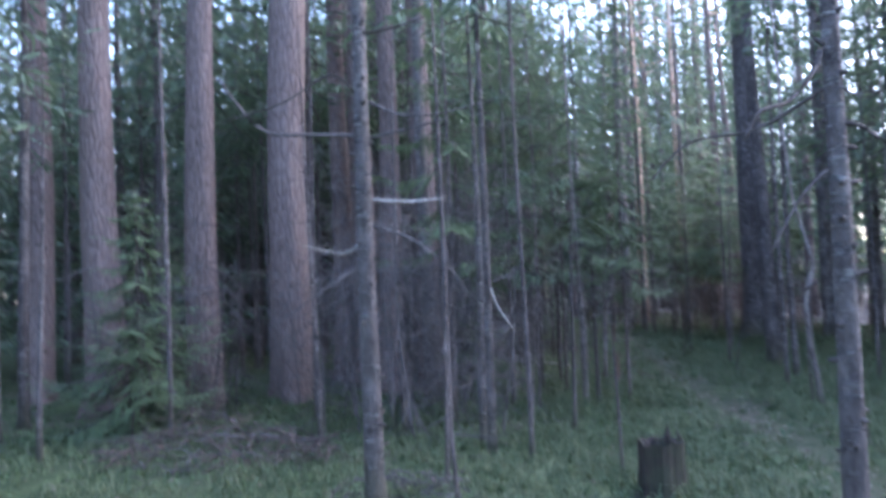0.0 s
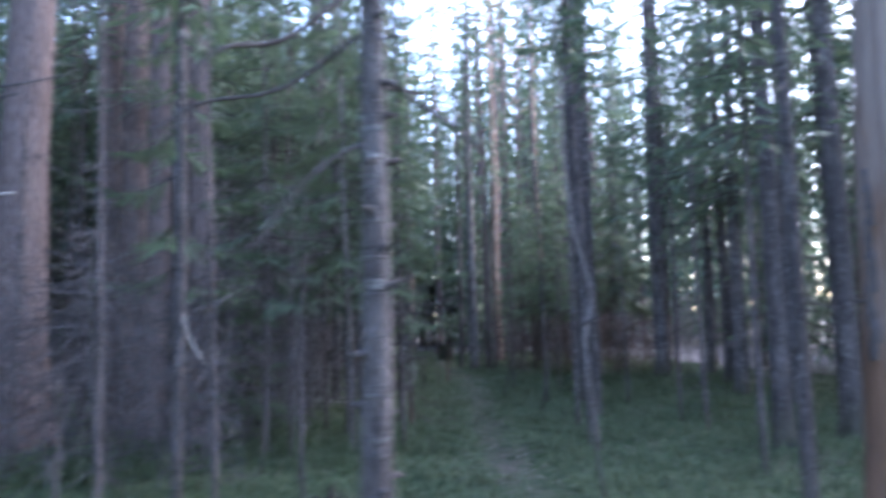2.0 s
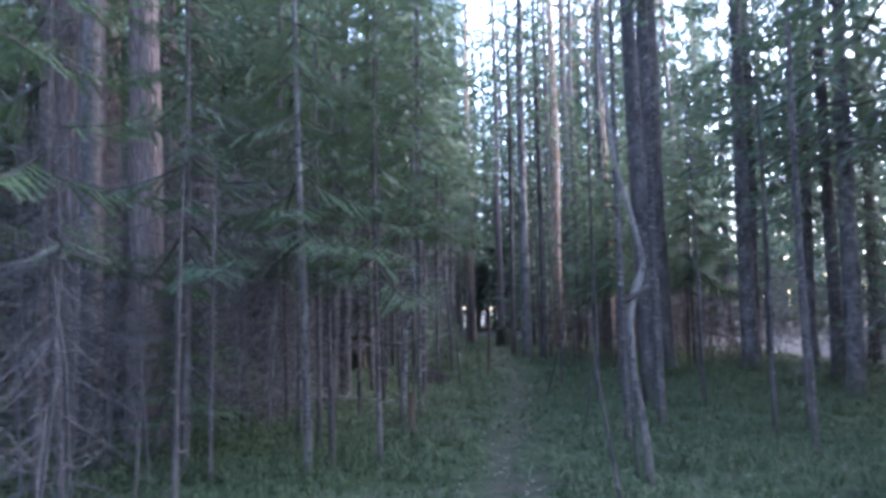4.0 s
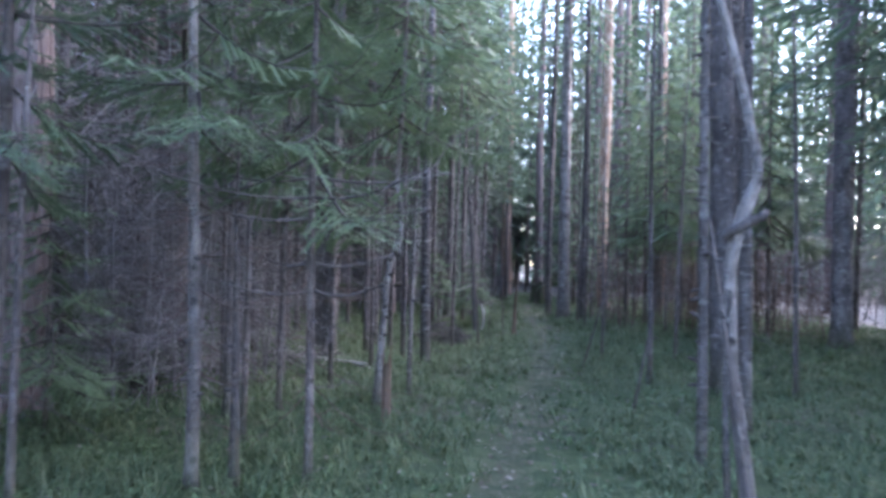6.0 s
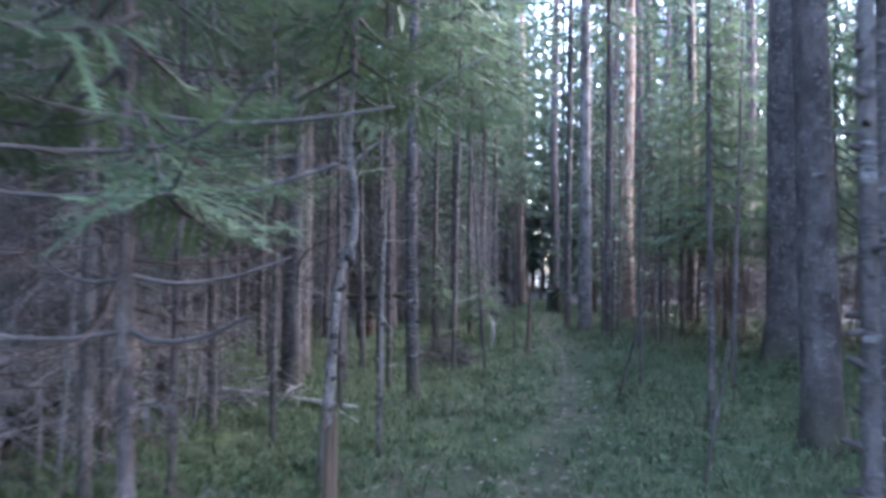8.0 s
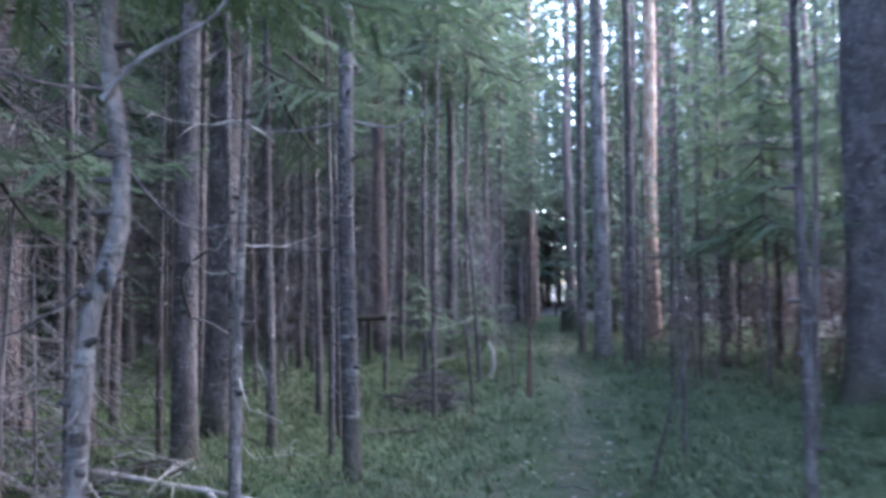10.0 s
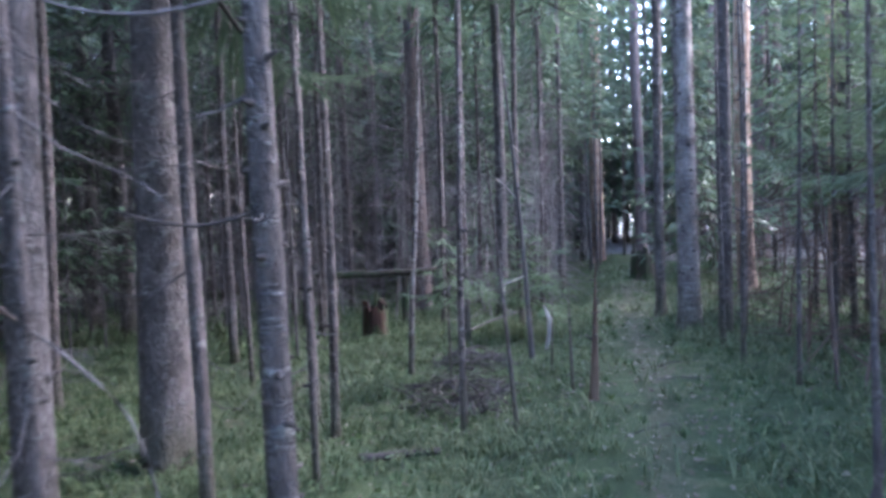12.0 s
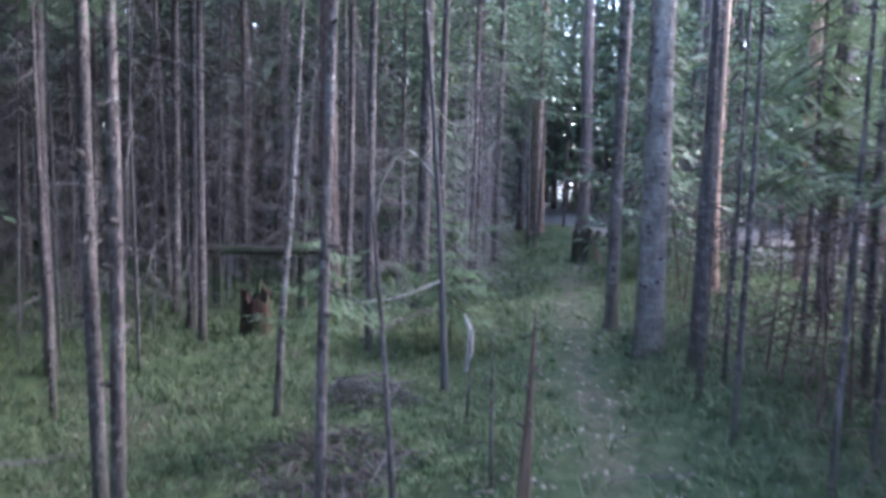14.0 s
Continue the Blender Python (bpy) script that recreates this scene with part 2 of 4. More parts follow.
def ground_z(x, y):
    near = np.exp(-((x - 4) ** 2 + (y - 14) ** 2) / 1800.0)
    z = 0.1 * smooth_step(1.0, -2.5, x) * smooth_step(17, 13, y)
    z = z + smooth_step(15, 18, y) * (0.32 * smooth_step(3.1, 4.3, x) - 0.14)
    z = z + 0.035 * np.sin(1.3 * x + 0.7 * y) * np.sin(0.9 * y - 0.4 * x) + 0.02 * np.sin(3.1 * x + 1.0) * np.sin(2.7 * y)
    return z * near - 0.03 * np.exp(-((x - path_x(y)) / 0.3) ** 2) * near


def felled(x, y):
    """Whether a place lies in the open strip where the trees were felled."""
    return 51.0 < y + 2.85 * x < 72 and y > 19


def gap_in_woods(x, y):
    """The middle of the felled strip, where only low regrowth stands."""
    return (x - 14) ** 2 + (y - 25) ** 2 < 25 or (x - 17) ** 2 + (y - 32) ** 2 < 25 or (x - 20) ** 2 + (y - 38) ** 2 < 20


def path_end(x, y):
    """Under 1 inside the open place into which the footpath runs out."""
    return ((x - 5.0) / 2.6) ** 2 + ((y - 42.5) / 4.2) ** 2


def gz(x, y):
    return float(ground_z(np.float64(x), np.float64(y)))


# ---- the forest floor ----
def ground():
    def axis(lo, hi, step):
        far = np.array([15, 40, 90, 200, 500, 1400.0])
        return np.concatenate([(lo - far)[::-1], np.arange(lo, hi + step / 2, step), hi + far])
    xs, ys = axis(-12, 18, 0.2), axis(-4, 44, 0.2)
    gx, gy = np.meshgrid(xs, ys)
    z = ground_z(gx, gy)
    nx, ny = len(xs), len(ys)
    verts = np.stack([gx.ravel(), gy.ravel(), z.ravel()], 1)
    i = (np.arange(ny - 1)[:, None] * nx + np.arange(nx - 1)[None, :]).ravel()
    faces = np.stack([i, i + 1, i + nx + 1, i + nx], 1)
    me = bpy.data.meshes.new("ground")
    me.from_pydata(verts.tolist(), [], faces.tolist())
    me.materials.append(FLOOR)
    me.polygons.foreach_set("use_smooth", [True] * len(me.polygons))
    trod = 0.7 * np.exp(-((gx - path_x(gy)) / 0.26) ** 2) * smooth_step(48, 40, gy)
    clearing = smooth_step(50.5, 53.5, gy + 2.85 * gx + 1.2 * np.sin(1.1 * gy)) * smooth_step(14, 22, gy)
    clearing = np.maximum(clearing, 0.8 * smooth_step(1.2, 0.6, path_end(gx, gy)))
    for name, vals in (("trodden", trod), ("clearing", clearing)):
        me.attributes.new(name, "FLOAT", "POINT").data.foreach_set("value", vals.ravel())
    return tagged(new("ground", me), "mossy forest floor with a trodden footpath", "ground", kind="structure")


ground()


# ---- trees ----
def axis_of(h, d, lean, bend, rng):
    """The line of a trunk: a function from height to the middle and the radius."""
    ph, am = rng.uniform(0, 6.3), bend
    k = rng.uniform(0.5, 0.9)

    def at(z):
        w = am * (math.sin(k * z + ph) - math.sin(ph)) * min(1, z / 1.5)
        r = 0.5 * d * max(0.06, 1 - 0.95 * (z / h) ** 1.15)
        r += 0.1 * d * math.exp(-z / (0.7 * d + 0.04))
        return Vector((lean[0] * z + w, lean[1] * z + 0.6 * w, z)), r
    return at


def trunk_geo(h, d, at, rng, sides=12, step=0.35):
    g = Geo()
    zs = [-0.15, 0.0, 0.06, 0.14, 0.25]
    z = 0.4
    while z < h:
        zs.append(z)
        z += step if z < 6 else step * 3.5
    zs.append(h)
    ph = [rng.uniform(0, 6.3) for _ in range(4)]
    for z in zs:
        p, r = at(max(z, 0))
        p = Vector((p.x, p.y, z))
        root = 0.35 * math.exp(-max(z, 0) / (0.5 * d + 0.03))
        for s in range(sides):
            w = 2 * math.pi * s / sides
            k = 1 + root * math.sin(3 * w + ph[0]) + 0.035 * math.sin(5 * w + ph[1] + 1.7 * z) + 0.045 * math.sin(2 * w + ph[2] + 0.6 * z) + rng.uniform(-0.025, 0.025)
            g.v.append(p + Vector((math.cos(w), math.sin(w), 0)) * r * k)
    for k in range(len(zs) - 1):
        for s in range(sides):
            i, j = k * sides + s, k * sides + (s + 1) % sides
            g.f.append((i, j, j + sides, i + sides))
    g.f.append(tuple(range((len(zs) - 1) * sides, len(zs) * sides)))
    return g


def dead_branch(g, start, way, length, r, rng, droop=0.25, twigs=2, sides=5, n=7):
    """A dry branch that sags and turns up at its end, with side twigs."""
    way = Vector(way).normalized()
    side = way.cross(Vector((0, 0, 1))).normalized()
    wig = rng.uniform(-0.12, 0.12)
    pts = []
    for k in range(n + 1):
        u = k / n
        p = Vector(start) + way * length * u + Vector((0, 0, 1)) * length * (-droop * math.sin(u * 2.2) + 0.35 * droop * u * u)
        p += side * wig * length * math.sin(u * 3) + Vector((rng.uniform(-1, 1), rng.uniform(-1, 1), rng.uniform(-1, 1))) * 0.012 * length
        pts.append(p)
    g.tube(pts, [r * (1 - 0.8 * k / n) for k in range(n + 1)], sides)
    for _ in range(twigs):
        k = rng.randint(max(1, n // 3), n - 1)
        d = (way + side * rng.choice((-1, 1)) * rng.uniform(0.5, 1.3) + Vector((0, 0, rng.uniform(-0.7, 0.3)))).normalized()
        q = pts[k]
        l = length * rng.uniform(0.2, 0.45)
        mid = q + d * l * 0.5 + Vector((0, 0, -0.06 * l))
        g.tube([q, mid, q + d * l + Vector((0, 0, -0.2 * l))], [r * 0.55, r * 0.4, r * 0.15], 4 if sides > 3 else 3, sides > 3)


def bough(gw, gn, start, way, length, r, rng, fine):
    """A living spruce bough: a sagging stem with rows of flat needle sprays. fine: needles of their own."""
    way = Vector(way).normalized()
    side = way.cross(Vector((0, 0, 1))).normalized()
    n = 6 if fine else 2
    pts = []
    sag = rng.uniform(0.1, 0.3)
    for k in range(n + 1):
        u = k / n
        pts.append(Vector(start) + way * length * u + Vector((0, 0, length * (-sag * math.sin(u * 2.4) + 0.25 * sag * u * u))) + side * 0.05 * length * math.sin(3 * u + r * 900))
    gw.tube(pts, [r * (1 - 0.85 * k / n) for k in range(n + 1)], 4 if fine else 3, False)
    steps = max(4, int(length / (0.055 if fine else 0.17)))
    for k in range(steps + 1):
        u = 0.15 + 0.85 * k / steps
        f = u * n
        i = min(int(f), n - 1)
        p = pts[i].lerp(pts[i + 1], f - i)
        fwd = (pts[i + 1] - pts[i]).normalized()
        span = length * 0.42 * (1 - 0.75 * u) * rng.uniform(0.55, 1.25) + 0.06
        for sgn in ((-1, 1) if k < steps else (0,)):
            d = (fwd * 0.75 + side * sgn * rng.uniform(0.7, 1.1) + Vector((0, 0, rng.uniform(-0.6, 0.1)))).normalized()
            end = p + d * span
            if not fine:
                w = d.cross(Vector((rng.uniform(-0.7, 0.7), rng.uniform(-0.7, 0.7), 1))).normalized()
                for q in range(2):
                    a = p.lerp(end, q / 2.6)
                    e = a + (d + w * rng.uniform(-0.6, 0.6) + Vector((0, 0, rng.uniform(-0.5, 0.1)))).normalized() * (0.1 + 0.5 * span)
                    gn.kite(a, e, w * rng.uniform(0.018, 0.038))
            else:
                w = d.cross(Vector((0, 0, 1))).normalized()
                m = max(4, int(span / 0.017))
                for q in range(m):
                    a = p.lerp(end, (q + 0.3) / m)
                    for s2 in (-1, 1):
                        e = a + (d * 0.8 + w * s2 * rng.uniform(0.5, 0.9) + Vector((0, 0, rng.uniform(-0.35, 0.35)))) * rng.uniform(0.03, 0.055)
                        gn.blade(a, e, d * 0.0062)
                gn.kite(p, end + d * 0.02, w * 0.009)


def around(a, up=0.0):
    return Vector((math.sin(radians(a)), math.cos(radians(a)), up))


def spruce_crown(at, h, z0, reach, count, rng, fine, parent, needle, limb="crown"):
    """The green crown of a spruce from height z0 to its tip."""
    gw, gn = Geo(), Geo()
    for k in range(count):
        u = (k + rng.random()) / count
        z = z0 + (h - z0) * u ** 1.15
        p, r = at(z)
        length = reach * (1 - 0.86 * (z - z0) / (h - z0)) * rng.uniform(0.6, 1.15)
        bough(gw, gn, p, around(k * 137.5 + rng.uniform(-30, 30), rng.uniform(-0.25, 0.2)), max(length, 0.18), 0.006 + 0.007 * length, rng, fine)
    tagged(part("crown", gn, needle, parent, smooth=False), kind="stuff")
    tagged(part("bough_wood", gw, DARK_TWIG, parent), kind="stuff")


def pine_crown(at, h, z0, rng, parent):
    """An open pine crown: crooked limbs that carry tufts of long needles."""
    gw, gn = Geo(), Geo()
    for k in range(22):
        z = z0 + (h - z0) * (k / 22) ** 0.9
        p, r = at(z)
        l = rng.uniform(1.2, 2.6) * (1 - 0.5 * (z - z0) / (h - z0))
        d = around(k * 137.5 + rng.uniform(-30, 30), rng.uniform(0.1, 0.5)).normalized()
        pts = [p + d * l * q / 4 + Vector((0, 0, 0.12 * l * (q / 4) ** 2)) for q in range(5)]
        gw.tube(pts, [0.04, 0.03, 0.022, 0.014, 0.006], 5)
        for c in range(5):
            q = pts[rng.randint(2, 4)] + Vector((rng.gauss(0, 0.28), rng.gauss(0, 0.28), rng.gauss(0.05, 0.16)))
            for b in range(12):
                e = Vector((rng.gauss(0, 1), rng.gauss(0, 1), rng.gauss(0.2, 0.8))).normalized()
                gn.blade(q, q + e * rng.uniform(0.12, 0.22), e.orthogonal().normalized() * 0.024)
    tagged(part("crown", gn, PINE_GREEN, parent, smooth=False), kind="stuff")
    tagged(part("limb_wood", gw, ORANGE, parent), kind="stuff")


def stand(name, x, y):
    ob = new(name)
    ob.empty_display_size = 0.2
    ob.location = (x, y, gz(x, y))
    return ob


def dry_limbs(parent, at, zs, rng, reach, material=None, twigs=3, thick=0.008, single=True, droop=0.25):
    """Dead branches up the trunk, each a part, or all in one mesh."""
    g = Geo()
    for k, z in enumerate(zs):
        p, r = at(z)
        d = around(k * 137.5 + rng.uniform(-40, 40), rng.uniform(-0.15, 0.25)).normalized()
        l = reach * rng.uniform(0.35, 1.15)
        if single:
            g = Geo()
        dead_branch(g, p + d * r * 0.7, d, l, thick * rng.uniform(0.6, 1.25), rng, droop * rng.uniform(0.3, 1.6), twigs, 5 if single else 3, 7 if single else 4)
        if single:
            part("branch", g, material or TWIG, parent)
    if not single:
        tagged(part("dry_twig_haze", g, material or TWIG, parent), kind="stuff")


def haze(t, at, z0, z1, n, reach, seed, material=None, twigs=4):
    """A close growth of fine dry twigs up the trunk."""
    rng = random.Random(seed)
    dry_limbs(t, at, spread(z0, z1, n, rng), rng, reach, material or TWIG, twigs, 0.0042, False, 0.3)


def stubs(t, at, z0, z1, n, seed):
    """Short dark stumps of broken branches, in uneven rings."""
    rng = random.Random(seed)
    for k in range(n):
        z = z0 + (z1 - z0) * (k + rng.random()) / n
        p, r = at(z)
        d = around(rng.uniform(0, 360), rng.uniform(-0.2, 0.5)).normalized()
        q = p + d * r * 0.85
        g = Geo()
        l = rng.uniform(0.015, 0.05)
        g.tube([q - d * 0.01, q + d * 0.012, q + d * (0.012 + l)], [min(0.021, 0.5 * r + 0.004), min(0.014, 0.35 * r + 0.003), min(0.007, 0.2 * r + 0.002)], 6)
        part("branch_stub", g, DARK_TWIG, t)


def spread(a, b, n, rng):
    return [a + (b - a) * (k + rng.uniform(0.1, 0.9)) / n for k in range(n)]


def pine(x, y, d, seed, h=19, lean=(0, 0), bark=None, dry=6, label="", bend=0.03):
    rng = random.Random(seed)
    t = stand("pine_tree", x, y)
    at = axis_of(h, d, lean, bend, rng)
    part("trunk", trunk_geo(h, d, at, rng, 20, 0.22), bark or PINE, t)
    dry_limbs(t, at, spread(1.5, 6, dry, rng), rng, 0.9, TWIG, 3, 0.01)
    pine_crown(at, h, h * 0.55, rng, t)
    return tagged(t, label or "tall pine with furrowed red-brown bark", "tree", "tall forest trees")


def spruce(x, y, d, seed, h=14, z0=4.0, reach=1.3, lean=(0, 0), bark=None, dry=14, count=38, fine=False, label="", green=None, dry_reach=0.6, dry_from=0.5, bend=0.02, name="spruce_tree", twig=None):
    rng = random.Random(seed)
    dry_from = max(dry_from, 1.9) if d > 0.15 else dry_from
    t = stand(name, x, y)
    at = axis_of(h, d, lean, bend, rng)
    part("trunk", trunk_geo(h, d, at, rng, 14 if d > 0.12 else 9, 0.3), bark or SPRUCE, t)
    dry_limbs(t, at, spread(dry_from, min(z0 + 1.5, h * 0.8), dry, rng), rng, dry_reach, twig or TWIG, 3, 0.005 + 0.012 * min(d, 0.3))
    if count:
        spruce_crown(at, h, z0, reach, count, rng, fine, t, green or SPRUCE_GREEN)
    tagged(t, label or "grey-barked spruce with dry lower branches", "tree", "forest spruces")
    return t, at


def sapling(x, y, d, seed, h=4.0, lean=(0, 0), bark=None, dry=7, reach=0.35, label="", bend=0.03, twig=None, top=0):
    rng = random.Random(seed)
    t = stand("dead_sapling", x, y)
    at = axis_of(h, d, lean, bend, rng)
    part("trunk", trunk_geo(h, d, at, rng, 8, 0.25), bark or SAPLING, t)
    dry_limbs(t, at, spread(0.5, h * 0.95, dry, rng), rng, reach, twig or TWIG, 2, 0.0045)
    if d > 0.04:
        stubs(t, at, 0.4, min(h * 0.9, 3.8), 12, seed + 900)
    if top:
        spruce_crown(at, h, top, 1.3, 34, rng, False, t, SPRUCE_GREEN)
    tagged(t, label or ("thin spruce stem with dry twigs and a high crown" if top else "thin leafless sapling with dry twigs"), "sapling", "thin dead saplings")
    return t, at


def limb(parent, pts, r0, r1, material, label=""):
    """One crooked branch through a few offsets from the tree's foot."""
    g = Geo()
    ps = [Vector(p) for p in pts]
    out = []
    for k in range(len(ps) - 1):
        for q in range(4):
            u = q / 4
            a, b = ps[max(k - 1, 0)], ps[min(k + 2, len(ps) - 1)]
            m0, m1 = (ps[k + 1] - a) * 0.5, (b - ps[k]) * 0.5
            out.append((2 * u ** 3 - 3 * u * u + 1) * ps[k] + (u ** 3 - 2 * u * u + u) * m0 + (-2 * u ** 3 + 3 * u * u) * ps[k + 1] + (u ** 3 - u * u) * m1)
    out.append(ps[-1])
    n = len(out) - 1
    g.tube(out, [r0 + (r1 - r0) * k / n for k in range(n + 1)], 7)
    return part("branch", g, material, parent, label)


# ---- the trees near the footpath, in the order in which the walk meets them ----
pine(-1.52, 10.95, 0.6, 11, 21, (0.004, 0), dry=4, label="broad old pine with cracked red-brown bark")
pine(-2.5, 10.3, 0.42, 12, 19, (0.0, 0), dry=3)
pine(-3.65, 10.0, 0.48, 13, 20, (-0.008, 0), dry=3)
pine(-1.15, 12.9, 0.36, 14, 18, (0.003, 0), dry=3)
pine(-0.3, 11.9, 0.33, 15, 18, (0.006, 0), dry=4)
spruce(0.35, 10.8, 0.2, 16, 14, 5.0, bark=SPRUCE, dry=12)
spruce(-4.1, 8.4, 0.16, 18, 13, 4.0, bark=PALE, dry=6)
spruce(-4.3, 9.3, 0.13, 19, 11, 3.5, bark=DARK, dry=8)
pine(-5.4, 11.5, 0.4, 20, 19, dry=2)
pine(-0.75, 12.6, 0.42, 21, 19, (0.004, 0), dry=3)

# the spruce with long dry arms, met first
t, at = spruce(0.31, 5.62, 0.13, 30, 9, 4.2, 0.8, bark=SPOTTED, dry=14, count=45, dry_reach=0.55, dry_from=0.7,
               label="slim grey spruce with long dry branches")
limb(t, [(-0.04, 0, 2.52), (-0.3, -0.1, 2.52), (-0.62, -0.15, 2.54), (-0.8, -0.2, 2.72), (-0.92, -0.22, 2.9)], 0.014, 0.006, TWIG)
limb(t, [(0.04, 0, 2.5), (0.25, -0.05, 2.53), (0.55, -0.1, 2.58)], 0.012, 0.005, TWIG)
limb(t, [(0.04, 0, 3.22), (0.25, -0.1, 3.22), (0.45, -0.1, 3.28)], 0.012, 0.005, DARK_TWIG)
limb(t, [(0.04, 0, 2.75), (0.25, -0.05, 2.64), (0.5, -0.1, 2.62), (0.8, -0.1, 2.68)], 0.011, 0.004, TWIG)
limb(t, [(-0.04, 0, 2.8), (-0.2, -0.1, 2.92), (-0.5, -0.2, 2.72), (-0.9, -0.25, 2.6)], 0.011, 0.004, DARK_TWIG)
limb(t, [(0.04, 0, 2.08), (0.3, -0.06, 2.05), (0.52, -0.08, 2.06)], 0.011, 0.005, WHITE_TWIG)
limb(t, [(0.04, 0, 1.9), (0.3, -0.1, 1.8), (0.55, -0.2, 1.6), (0.68, -0.2, 1.4)], 0.01, 0.003, TWIG)
limb(t, [(-0.04, 0, 1.8), (-0.15, -0.1, 1.72), (-0.4, -0.2, 1.78)], 0.009, 0.003, WHITE_TWIG)
limb(t, [(-0.04, 0, 1.65), (-0.25, -0.15, 1.5), (-0.6, -0.3, 1.25)], 0.009, 0.003, TWIG)

stubs(t, at, 0.4, 3.6, 26, 700)

# slim spruce behind it, with a forked foot
t, at = spruce(1.1, 7.7, 0.085, 31, 7.5, 4.0, 0.7, bark=SPOTTED, dry=12, count=40, dry_reach=0.4)
limb(t, [(0.03, 0, 1.55), (0.1, -0.05, 1.35), (0.18, -0.1, 1.22), (0.24, -0.1, 1.12)], 0.009, 0.004, WHITE_TWIG)

# the spotted tree that the walk passes closely
t, at = spruce(2.68, 3.98, 0.115, 32, 8, 4.4, 0.8, bark=SPOTTED, dry=5, count=40, dry_reach=0.22, dry_from=0.9,
               label="spotted pale grey trunk with dark dead branches", lean=(0.004, 0))
limb(t, [(-0.03, 0, 2.52), (-0.1, -0.1, 2.42), (-0.26, -0.2, 2.26), (-0.42, -0.3, 2.2), (-0.5, -0.32, 2.08)], 0.013, 0.006, DARK_TWIG)
limb(t, [(-0.03, 0, 1.98), (-0.12, -0.05, 1.92), (-0.22, -0.1, 1.82), (-0.36, -0.16, 1.62)], 0.01, 0.005, DARK_TWIG)
limb(t, [(0.03, 0, 2.19), (0.09, -0.05, 2.17), (0.18, -0.1, 2.08), (0.28, -0.14, 2.0), (0.34, -0.16, 1.93)], 0.013, 0.007, DARK_TWIG)
limb(t, [(0.03, 0, 2.18), (0.1, 0.1, 2.2), (0.2, 0.2, 2.21)], 0.011, 0.005, DARK_TWIG)
limb(t, [(-0.03, 0.0, 2.35), (-0.3, 0.1, 2.2), (-0.6, 0.15, 2.16), (-0.8, 0.1, 1.98)], 0.01, 0.004, DARK_TWIG)

stubs(t, at, 0.3, 3.2, 34, 701)

sapling(1.95, 8.5, 0.05, 33, 2.6, (0.03, 0), DARK)
sapling(2.15, 6.9, 0.035, 34, 1.5, (-0.02, 0), DARK, 3)
sapling(2.5, 10.6, 0.06, 35, 2.2, (0, 0), DARK, 4)
sapling(1.55, 8.9, 0.03, 36, 1.2, (0.06, 0), DARK, 3)
sapling(1.7, 9.9, 0.045, 37, 3.4, (0.01, 0))
sapling(0.75, 6.3, 0.04, 38, 1.35, (0.03, 0.0), SAPLING, 6)
sapling(0.9, 4.8, 0.035, 39, 1.2, (-0.05, 0.1), SAPLING, 5, 0.6)
sapling(4.35, 7.4, 0.03, 42, 1.2, (-0.14, 0.0), DARK, 1, 0.12)
sapling(1.02, 8.0, 0.08, 43, 5.5, (0.004, 0), SPOTTED, 8)
sapling(0.2, 8.6, 0.07, 44, 5.0, (0.01, 0), SAPLING, 10, 0.6)
sapling(-0.6, 8.2, 0.06, 45, 4.5, (-0.01, 0), SAPLING, 10, 0.7)
sapling(-2.9, 7.2, 0.06, 46, 3.8, (0.0, 0), DARK, 10, 0.6)
sapling(-3.6, 6.4, 0.05, 47, 3.0, (0.02, 0), SAPLING, 10, 0.6)

# trees right of the path at the start
spruce(6.98, 17.85, 0.48, 50, 19, 6.0, 1.8, bark=DARK, dry=14, label="broad dark spruce trunk")
t, at = spruce(5.95, 13.95, 0.25, 51, 15, 6.5, 1.5, lean=(-0.02, 0), bark=DARK, dry=10, label="dark leaning spruce trunk beside the footpath")
spruce(6.05, 8.3, 0.07, 53, 6, 3.0, 0.8, bark=DARK, dry=14)
t, at = spruce(5.4, 6.35, 0.11, 54, 9, 4.5, 0.9, lean=(-0.004, 0), bark=DARK, dry=10)
spruce(7.8, 9.8, 0.26, 55, 13, 5.0, 1.2, lean=(0.0, 0), bark=DARK, dry=10)
spruce(6.9, 9.6, 0.22, 56, 14, 4.5, 1.3, bark=DARK, dry=12)
spruce(8.9, 11.7, 0.2, 57, 13, 4.0, 1.3, bark=SPRUCE, dry=14)
spruce(8.5, 17.7, 0.28, 58, 15, 4.5, 1.4, bark=SPRUCE, dry=14)
spruce(9.3, 16.2, 0.22, 59, 14, 4.0, 1.4, bark=DARK, dry=14)
spruce(8.9, 13.0, 0.18, 60, 12, 3.2, 1.3, bark=SPRUCE, dry=14)


